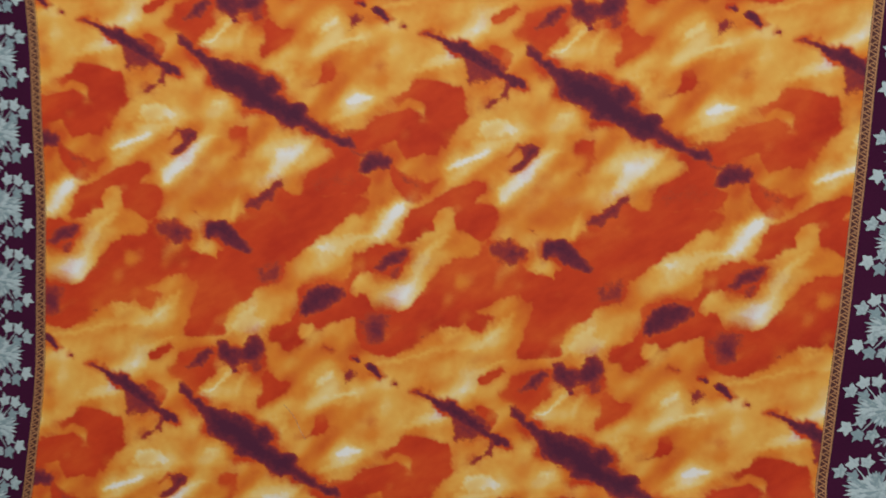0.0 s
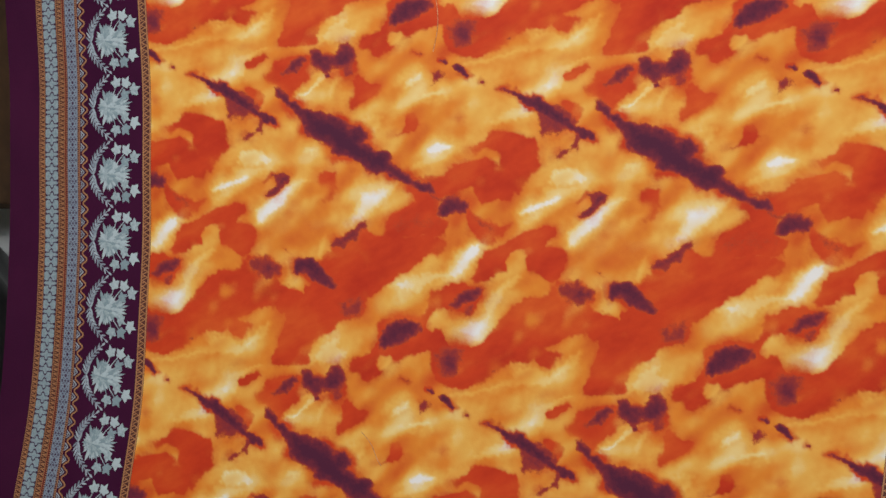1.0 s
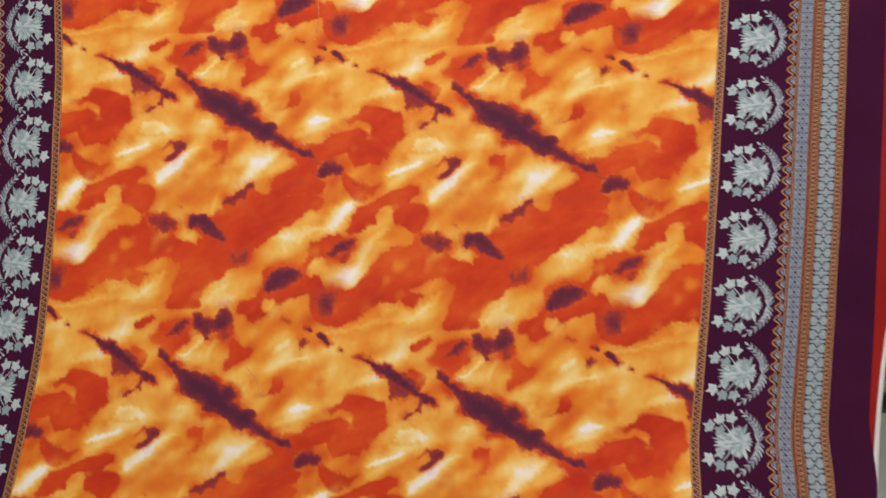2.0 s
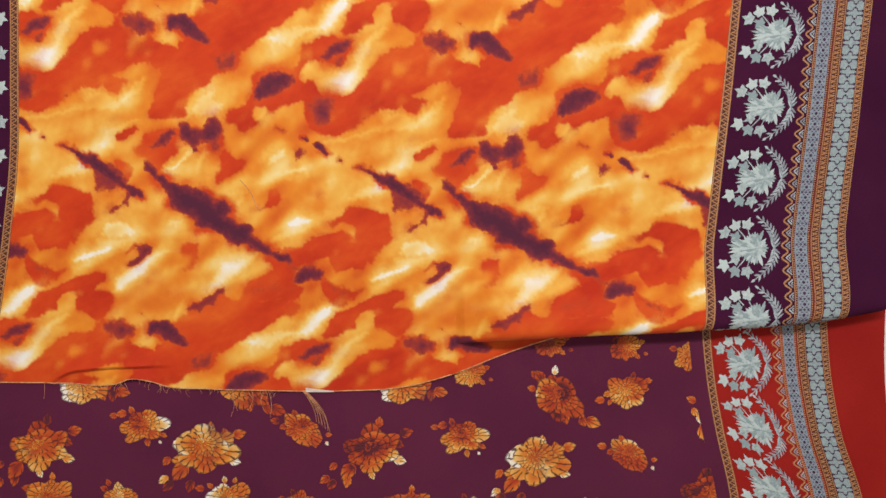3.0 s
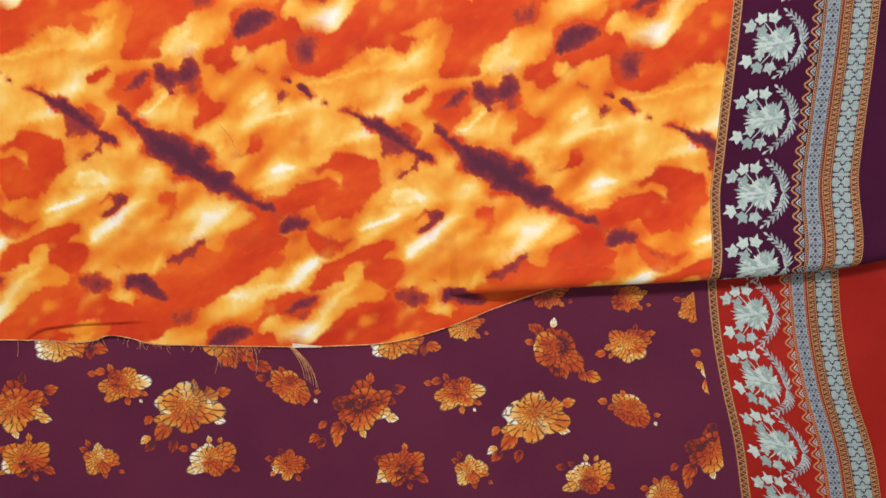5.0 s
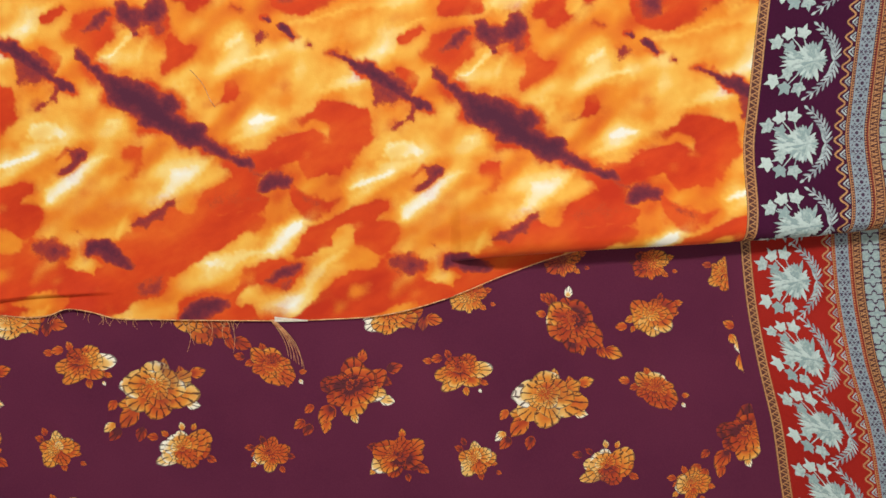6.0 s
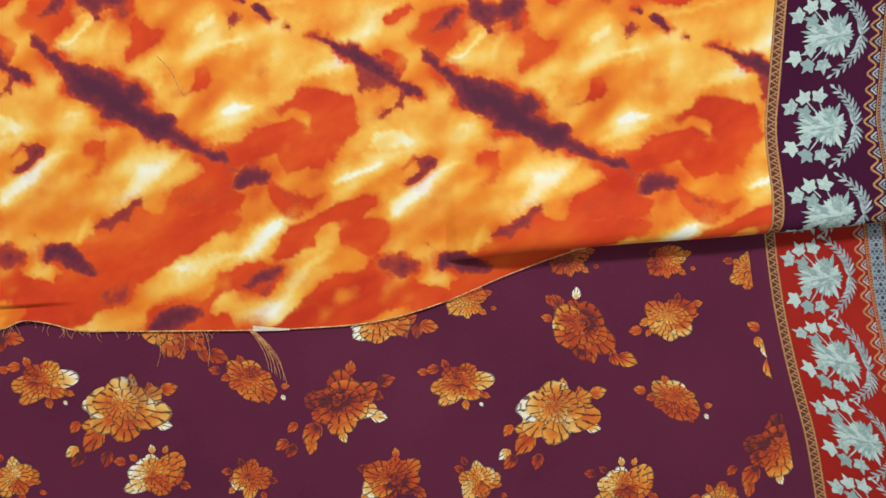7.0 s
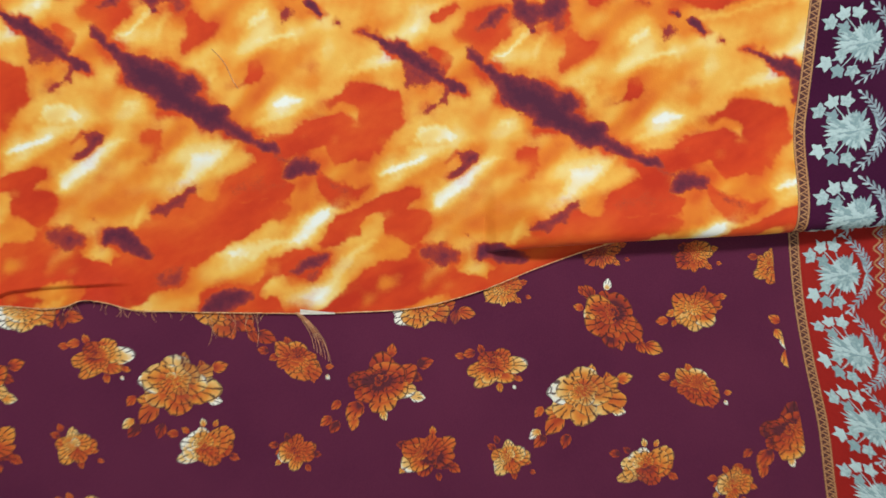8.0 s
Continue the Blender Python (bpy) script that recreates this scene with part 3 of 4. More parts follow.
# the end of the cloth that shows below the tuck
strip_cols, strip_rows = np.linspace(FOLD_FROM - 0.0035, 0.228, 90), np.linspace(0, 1, 36)
sx = np.repeat(strip_cols[None], len(strip_rows), 0)
sy = (FOLD(sx) + 0.03) + (RAW(sx) - FOLD(sx) - 0.03) * strip_rows[:, None]
sz = upper(FOLD_FROM - 0.001, np.maximum(sy, RAW(FOLD_FROM - 0.001) + 0.001))[..., 2] + 0.0005 - 0.0028 * smoothstep(FOLD_FROM, FOLD_FROM + 0.02, sx)
mesh_ob("end_flap", rel(np.stack([sx, sy, sz], -1)).reshape(-1, 3), grid_faces(*sx.shape), TIE_DYE, saree, fields=print_fields(sx.ravel(), (sy - 0.012 * smoothstep(FOLD_FROM, FOLD_FROM + 0.06, sx)).ravel()))
for side in (-1, 1):
    cols = np.linspace(0, BORDER, 50)
    if side < 0:
        P, F = cloth_rows(lambda y, c: LEFT(y) - c[::-1], cols)
    else:
        P, F = cloth_rows(lambda y, c: RIGHT(y) + c, cols)
    mesh_ob("border_panel", rel(P).reshape(-1, 3), grid_faces(*P.shape[:2]), PURPLE, saree, label="plain plum satin border ground")


# ---- border ornaments ----
class Drawing:
    """Flat shapes in millimetres (w outwards, v along), with a height above the cloth."""

    def __init__(self):
        self.p, self.f, self.uv, self.tone = [], [], [], []

    def poly(self, pts, h=0.3, uv=None, tone=0.5):
        n = len(self.p)
        self.p += [(a, b, h) for a, b in pts]
        self.uv += uv or [(0, 0)] * len(pts)
        self.tone += [tone] * len(pts)
        self.f.append(tuple(range(n, n + len(pts))))

    def fan(self, centre, pts, h=0.3, rise=0.0, uv=None, tone=0.5):
        n = len(self.p)
        self.p += [(centre[0], centre[1], h + rise)] + [(a, b, h) for a, b in pts]
        self.uv += uv or [(0, 0)] * (len(pts) + 1)
        self.tone += [tone] * (len(pts) + 1)
        k = len(pts)
        self.f += [(n, n + 1 + i, n + 1 + (i + 1) % k) for i in range(k)]

    def blade(self, x, y, angle, length, width, h=0.3, rise=0.25):
        """A pointed narrow leaf from its root."""
        c, s = math.cos(angle), math.sin(angle)
        shape = ((0, -0.18), (0.3, -0.5), (0.7, -0.42), (1, 0), (0.7, 0.42), (0.3, 0.5), (0, 0.18))
        pts = [(x + c * a * length - s * b * width, y + s * a * length + c * b * width) for a, b in shape]
        self.fan((x + c * 0.5 * length, y + s * 0.5 * length), pts, h, rise)

    def ivy(self, x, y, angle, size, h=0.3):
        pts = []
        half = ((0, 1.25), (0.22, 0.86), (0.52, 0.62), (0.9, 0.86), (1.15, 1.04), (1.4, 0.84), (1.8, 0.62), (2.25, 0.76), (2.7, 0.6))
        for a, reach in half + ((3.14, 0.46),) + tuple((-a, q) for a, q in half[:0:-1]):
            pts.append((x + size * reach * math.cos(a + angle), y + size * reach * math.sin(a + angle)))
        self.fan((x, y), pts, h, 0.45)

    def ribbon(self, w0, w1, v0, v1, h=0.2, step=2.5):
        n = max(2, int((v1 - v0) / step))
        vs = np.linspace(v0, v1, n + 1)
        ws = np.linspace(w0, w1, max(2, int((w1 - w0) / 6) + 2))
        for a, b in zip(vs[:-1], vs[1:]):
            for w, u in zip(ws[:-1], ws[1:]):
                self.poly([(w, a), (u, a), (u, b), (w, b)], h)

    def path(self, pts, width, h=0.35):
        for (a, b), (c, d) in zip(pts[:-1], pts[1:]):
            l = math.hypot(c - a, d - b) or 1
            nx, ny = -(d - b) / l * width / 2, (c - a) / l * width / 2
            self.poly([(a - nx, b - ny), (c - nx, d - ny), (c + nx, d + ny), (a + nx, b + ny)], h)

    def disc(self, x, y, r, h=0.35, n=8, rise=0.15):
        self.fan((x, y), [(x + r * math.cos(2 * math.pi * k / n), y + r * math.sin(2 * math.pi * k / n)) for k in range(n)], h, rise)

    def put(self, name, place, material, parent, label="", uv=False):
        p = np.array(self.p, float)
        at = place(p[:, 0] / 1000, p[:, 1] / 1000, p[:, 2] / 1000)
        return mesh_ob(name, rel(at), self.f, material, parent, smooth=False, label=label, uv=self.uv if uv else None, fields={"tone": self.tone} if uv else None)


def on_right(w, v, h):
    return upper(RIGHT(v) + w, v, h)


def on_left(w, v, h):
    return upper(LEFT(v) - w, v, h)


def on_low(w, v, h):
    return lower(LOW_RIGHT(v) + (0.905 + 0.08 * smoothstep(1, 0, (v + 0.52) / 0.12)) * w, v, h)


def on_low_slanted(w, v, h):
    """The border is pulled askew where it nears the table's front."""
    return on_low(w, v - 0.4 * (w - 0.045) * smoothstep(-0.36, -0.41, v), h)


def silver_flower(place, v, parent):
    """Ivy sprigs, a many-petalled bloom and a feathered frond."""
    d = Drawing()
    for w, dv, turn, size in ((21, 16, 2.8, 7.6), (31, 23, 2.1, 7.2), (43, 24, 1.3, 7.4), (33, 11.5, 2.6, 6.6), (21, -17, -2.8, 7.6), (32, -23, -2.2, 7.2), (44, -23, -1.4, 7.4), (33, -11, -2.6, 6.6)):
        d.path([(50, v + dv * 0.15), (w + (50 - w) * 0.3, v + dv * 0.75), (w, v + dv)], 1.0, 0.28)
        d.ivy(w, v + dv, turn, size, 0.32)
    for k in range(9):
        d.blade(42, v + (k - 4.5) * 0.8, math.pi + (4 - k) * 0.19, 17 - 0.9 * abs(k - 5) + 2.5 * (k % 2), 3.0, 0.31 + 0.01 * k, 0.25)
    for k in range(19):
        a = math.pi + (k - 9) * 0.185
        d.blade(54, v, a, 16.5 + 1.2 * (k % 2), 6.2, 0.44 + 0.02 * (k % 5), 0.35)
    for k in range(13):
        a = math.pi + (k - 6) * 0.24
        d.blade(57, v, a, 13.0 - 0.3 * abs(k - 6) + 1.0 * (k % 2), 4.6, 0.75 + 0.02 * (k % 4), 0.45)
    for side in (-1, 1):
        d.blade(56, v + side * 3, side * 1.25, 17, 4.4, 0.6, 0.4)
        d.blade(58, v + side * 2, side * 0.85, 11, 3.6, 0.66, 0.4)
    for k in range(7):
        d.blade(55, v, (k - 3) * 0.27, 13.5 - 0.8 * abs(k - 3), 4.8, 0.9 + 0.02 * (k % 3), 0.4)
    bloom = d.put("flower_motif", place, SILVER, parent, "silver ivy and bloom printed on the border")
    f = Drawing()
    for side, tip in ((1, (55.5, 34.5)), (-1, (52, -35.5))):
        pts = []
        for k in range(9):
            t = k / 8
            pts.append(((1 - t) ** 2 * 74 + 2 * t * (1 - t) * 79 + t * t * tip[0], v + 2 * t * (1 - t) * 15 * side + t * t * tip[1] * 0.9))
        f.path(pts, 0.9, 0.32)
        for k in range(8):
            (a, b), (c, e) = pts[k], pts[k + 1]
            way = math.atan2(e - b, c - a)
            size = 9.4 - 2.6 * k / 8
            for turn in (-0.62, 0.62):
                f.blade(a, b, way + turn, size, 2.1, 0.36, 0.3)
        f.blade(pts[-1][0], pts[-1][1], way, 5, 2.6, 0.36, 0.3)
    f.put("frond", place, LILAC, bloom, "lilac-silver feathery frond")


def bands(place, v0, v1, parent):
    """The woven lines of a border from the field's edge outwards."""
    for w0, w1 in ((0, 10), (113.5, 150)):
        g = Drawing()
        g.ribbon(w0, w1, v0, v1, 0.15)
        g.put("band_ground", place, BROWN, parent, "dark ground of the woven lines")
    line = Drawing()
    for w in (0.2, 8.2):
        line.ribbon(w, w + 1.6, v0, v1, 0.3)
    v = v0
    while v < v1 - 6:
        line.path([(2, v), (8, v + 3), (2, v + 6)], 0.9, 0.32)
        line.path([(8, v), (5, v + 1.5)], 0.8, 0.32)
        v += 6
    line.put("gold_braid", place, GOLD, parent, "narrow gold braid along the printed field")
    wave = Drawing()
    vs = np.arange(v0, v1, 1.6)
    wave.path([(85.5 + 3.4 * math.sin(2 * math.pi * b / 13), b) for b in vs], 1.7, 0.35)
    wave.ribbon(92.4, 93.4, v0, v1, 0.25)
    wave.put("scalloped_line", place, GOLD, parent, "wavy gold line")
    chev = Drawing()
    for k in range(int((v1 - v0) / 13)):
        c = math.ceil(v0 / 13) * 13 + 13 * k + 9.75
        chev.path([(91.4, c - 4), (86.5, c), (91.4, c + 4)], 1.3, 0.34)
        chev.path([(91.4, c - 1.5), (89.6, c), (91.4, c + 1.5)], 1.0, 0.34)
    chev.put("chevron_trim", place, LILAC, parent, "pale chevrons in the scallops")
    bead = Drawing()
    for w in (94.6, 110.4):
        for b in np.arange(v0, v1, 2.3):
            bead.poly([(w - 1.1, b), (w, b - 0.95), (w + 1.1, b), (w, b + 0.95)], 0.3)
    for w in (113.6, 121.6, 142.2, 149.4):
        bead.ribbon(w - 0.45, w + 0.45, v0, v1, 0.34)
    for w in (117.6, 145.8):
        for b in np.arange(v0, v1, 5.0):
            bead.path([(w - 3, b), (w + 2.6, b + 1.6)], 1.0, 0.32)
            bead.path([(w - 3, b + 2.5), (w + 2.6, b + 1.6)], 0.9, 0.32)
            bead.disc(w - 1.6, b + 1.25, 0.7, 0.32, 5)
            bead.path([(w + 0.3, b + 3.6), (w + 3, b + 4.2)], 0.9, 0.32)
    bead.put("gold_beading", place, GOLD, parent, "rows of gold beads and loops")
    lace = Drawing()
    lace.ribbon(95.8, 109.2, v0, v1, 0.2)
    lace.put("lace_band", place, GREY, parent, "grey-blue lace band")
    holes = Drawing()
    for k, b in enumerate(np.arange(v0, v1, 11.0)):
        holes.disc(102.5, b, 1.7, 0.3, 8, 0)
        for w in (98.3, 106.7):
            holes.path([(w - 1.3, b + 4.2), (w, b + 5.5), (w + 1.3, b + 4.2)], 0.9, 0.3)
            holes.path([(w - 1.3, b + 6.8), (w, b + 5.5), (w + 1.3, b + 6.8)], 0.9, 0.3)
            holes.disc(w, b, 0.8, 0.3, 5, 0)
        for s in (-1, 1):
            holes.path([(102.5 + 1.2 * s, b + 3.4), (102.5 + 3.2 * s, b + 2.6)], 0.9, 0.3)
            holes.path([(102.5 + 1.2 * s, b + 7.6), (102.5 + 3.2 * s, b + 8.4)], 0.9, 0.3)
        holes.path([(100.8, b + 5.5), (104.2, b + 5.5)], 0.9, 0.3)
        holes.path([(102.5, b + 3.9), (102.5, b + 7.1)], 0.9, 0.3)
    holes.put("lace_openwork", place, INK, parent, "plum openings in the lace")
    red = Drawing()
    red.ribbon(111.6, 113.1, v0, v1, 0.25)
    red.put("maroon_line", place, MAROON, parent, "thin maroon line")
    chain = Drawing()
    chain.ribbon(123.2, 141.0, v0, v1, 0.24)
    chain.put("silver_chain_band", place, SILVER_BAND, parent, "band of interlocking silver trefoils")
    gaps = Drawing()
    for k, b in enumerate(np.arange(v0 + 4, v1 - 4, 7.6)):
        up = 1.5 if k % 2 else -1.5
        gaps.path([(123.4, b - up), (129.4, b - up), (130.2, b + up), (134.0, b + up), (134.8, b - up), (140.8, b - up)], 1.1, 0.3)
        for w in (124.0, 140.2):
            gaps.disc(w, b - up, 1.5, 0.29, 6, 0)
        gaps.disc(132.1, b + up * 1.4, 1.2, 0.29, 6, 0)
    gaps.put("trefoil_outline", place, INK, parent, "plum outlines between the trefoils")


bands(on_right, -326, 330, saree)
bands(on_left, -330, 340, saree)
for k in range(9):
    silver_flower(on_right, -286 + 71.5 * k + 0.55 * k * k, saree)
for k, v in enumerate(np.arange(-303, 340, 69.0)):
    silver_flower(on_left, v, saree)

# frayed threads along the raw end
rng = random.Random(4)


def fray(x, length, lean, curl, width=0.00028):
    n = 7
    pts = []
    y = float(RAW(x)) + 0.001
    for k in range(n):
        t = k / (n - 1)
        px = x + lean * length * t + curl * length * math.sin(3.0 * t)
        py = y - length * t
        pz = float(lower(px, py)[2]) + 0.0006 + (1 - t) ** 2 * 0.0025
        pts.append(Vector((px, py, pz - TABLE)))
    verts, faces = [], []
    for k, p in enumerate(pts):
        r = width * (1 - 0.5 * k / (n - 1))
        for a in range(4):
            verts.append(p + Vector((r * math.cos(a * math.pi / 2), r * 0.3, r * math.sin(a * math.pi / 2))))
    for k in range(n - 1):
        for a in range(4):
            b = (a + 1) % 4
            faces.append((k * 4 + a, k * 4 + b, k * 4 + 4 + b, k * 4 + 4 + a))
    mesh_ob("fray_thread", verts, faces, THREAD, saree)


for k in range(60):
    fray(rng.uniform(-0.32, -0.10), rng.uniform(0.003, 0.011), rng.uniform(-0.8, 0.6), rng.uniform(-0.25, 0.25))
for x, l in ((-0.345, 0.018), (-0.118, 0.03), (-0.122, 0.024), (-0.135, 0.022), (-0.155, 0.030), (-0.162, 0.024)):
    fray(x, l, rng.uniform(-0.4, 0.5), rng.uniform(-0.2, 0.2))
for k in range(7):
    fray(-0.083 + 0.0006 * k, 0.034 + 0.0018 * k, 0.42 + 0.02 * k, 0.10 + 0.03 * (k % 3), 0.0004)
notch_x = np.linspace(-0.079, -0.050, 16)
notch = np.array([[(x, float(RAW(x)) + 0.0045 * k - 0.0008, float(upper(x, float(RAW(x)) + 0.005)[2]) + 0.0006 - TABLE) for x in notch_x] for k in (0, 1)])
notch[1, :, 1] -= np.linspace(0, 0.0033, 16)
mesh_ob("raw_notch", notch.reshape(-1, 3), grid_faces(2, 16), SELVEDGE, saree, label="torn white selvedge")
edge_x = np.linspace(-0.40, FOLD_FROM, 160)
lip = np.array([[(x, float(RAW(x)) + dy, float(upper(x, float(RAW(x)) + 0.002)[2]) + 0.0004 - TABLE) for x in edge_x] for dy in (0.0006, -0.0004)])
mesh_ob("raw_edge", lip.reshape(-1, 3), grid_faces(2, 160), THREAD, saree, label="pale raw cut edge")
edge_x = np.linspace(FOLD_FROM, 0.21, 60)
lip = np.array([[(x, float(RAW(x)) + dy, Z_UP + 0.0004 - TABLE) for x in edge_x] for dy in (0.0006, -0.0004)])
mesh_ob("raw_edge", lip.reshape(-1, 3), grid_faces(2, 60), THREAD, saree, label="pale raw cut edge")

# ---- the lower cloth ----
under = thing("rose_saree_cloth", "plum cloth with orange roses and red border under the orange cloth", "cloth", (0, 0, TABLE))
ly = np.linspace(0.48, -0.80, 260)
lx = np.linspace(0, 1, 190)
Y = np.repeat(ly[:, None], len(lx), 1)
X0, X1 = LEFT(Y) - 0.19, LOW_RIGHT(Y)
P = lower(X0 + (X1 - X0) * lx[None], Y)
mesh_ob("rose_field", rel(P).reshape(-1, 3), grid_faces(*P.shape[:2]), PURPLE_LOW, under, label="plum ground printed with roses")
bx = np.linspace(0, 1, 50)
Y = np.repeat(ly[:, None], len(bx), 1)
X0, X1 = LOW_RIGHT(Y), LOW_OUT(Y)
P = lower(X0 + (X1 - X0) * bx[None], Y)
mesh_ob("red_border_panel", rel(P).reshape(-1, 3), grid_faces(*P.shape[:2]), RED, under, label="brick-red border ground")
bands(on_low, -620, -270, under)
for v in np.arange(-270 - 67 * 5, -240, 67.0):
    silver_flower(on_low_slanted, v, under)


MOTIF = 0.45          # millimetres of one unit of the rose drawings


def rose_leaf(dx, dy, size, way, tone):
    """A veined leaf with a short stalk."""
    leaf = Drawing()
    c, s = math.cos(way), math.sin(way)
    shape = ((0, 0), (0.14, -0.22), (0.38, -0.36), (0.62, -0.32), (0.84, -0.16), (1.0, 0.03), (0.82, 0.2), (0.58, 0.33), (0.32, 0.34), (0.12, 0.2))
    root = (dx - c * 0.5 * size, dy - s * 0.5 * size)
    pts = [(root[0] + c * u * size - s * w * size, root[1] + s * u * size + c * w * size) for u, w in shape]
    leaf.path([(root[0] - c * 0.28 * size, root[1] - s * 0.28 * size), root], 0.45, 0.1)
    leaf.tone = [0.2] * len(leaf.tone)
    leaf.fan(root, pts[1:], 0.12, 0.0, [(0, 0)] + [(2 * k / 8 - 1, 1) for k in range(9)], tone)
    return leaf


def rose_motif(x, y, half_w, half_h, tilt, tone, cream, dusk, leaves, seed, parent, cut):
    """A full rose of wide ruffled petals round a tight heart, with its own leaves."""
    r = random.Random(seed)
    d = Drawing()
    d.p, d.uv, d.tone = [(0.0, 0.0, 0.15)], [(0.0, 0.3)], [tone]
    big, flat = half_w * MOTIF * 1.08, half_h / half_w

    def petal(cx, cy, angle, length, width, h, t):
        """A round fan, its rim ruffled."""
        c, s = math.cos(angle), math.sin(angle)
        pts, uv = [], [(0, 0)]
        lobes, shift = r.choice((2.4, 3.3, 4.1)), r.uniform(0, 6)
        for k in range(19):
            b = -1 + k / 9
            turn = b * 1.35
            reach = length * (1 - 0.16 * abs(b) ** 3 + 0.055 * math.cos(lobes * turn + shift) + r.uniform(-0.02, 0.03))
            lx_, ly_ = reach * math.cos(turn), reach * math.sin(turn) * width
            pts.append((cx + c * lx_ - s * ly_, cy + s * lx_ + c * ly_))
            uv.append((b, 1))
        d.fan((cx, cy), pts, h, 0.0, uv, t)
        d.f.append((0, len(d.p) - len(pts) - 1, len(d.p) - len(pts)))

    n = 0
    for ring, (count, reach, base, wide) in enumerate(((6, 0.70, 0.32, 0.66), (4, 0.62, 0.22, 0.8), (4, 0.48, 0.14, 0.84), (3, 0.36, 0.08, 0.86), (3, 0.22, 0.04, 0.8), (2, 0.13, 0.0, 0.8))):
        spin = r.uniform(0, 6.28)
        ox, oy = -0.02 * big * ring, 0.055 * big * ring
        for k in range(count):
            a = spin + 2 * math.pi * (k + r.uniform(-0.2, 0.2)) / count
            shade = tone + r.uniform(-0.08, 0.08)
            if cream is not None:
                shade += 0.55 * max(0, math.cos(a + radians(tilt - cream))) ** 3 * (1 if ring == 0 else 0.6 if ring == 1 else 0.2)
            if dusk is not None:
                shade -= 0.3 * max(0, math.cos(a + radians(tilt - dusk))) ** 2
            n += 1
            petal(ox + base * big * math.cos(a), oy + base * big * math.sin(a), a + r.uniform(-0.25, 0.25), big * reach * r.uniform(0.78, 1.18), wide * r.uniform(0.75, 1.3), 0.2 + 0.03 * n, shade)
    ct, st = math.cos(radians(tilt)), math.sin(radians(tilt))

    def lie(gx, gy, h):
        gx, gy = x + gx, y + gy
        return lower(np.minimum(gx, cut(gy)), gy, h)

    def lie_bloom(px, py, h):
        return lie(px * ct - py * flat * st, px * st + py * flat * ct, h)
    bloom = d.put("rose", lie_bloom, ROSE, parent, "printed rose in orange, rust and cream", uv=True)
    for words in leaves.split():
        dx, dy, size, way, shade = map(float, words.split(","))
        if x + dx * MOTIF / 1000 < cut(y - dy * MOTIF / 1000):
            rose_leaf(dx * MOTIF, -dy * MOTIF, size * MOTIF, radians(way), shade).put("rose_leaf", lie, ROSE, bloom, uv=True)


def print_end(y):
    return LOW_RIGHT(y) - 0.0145


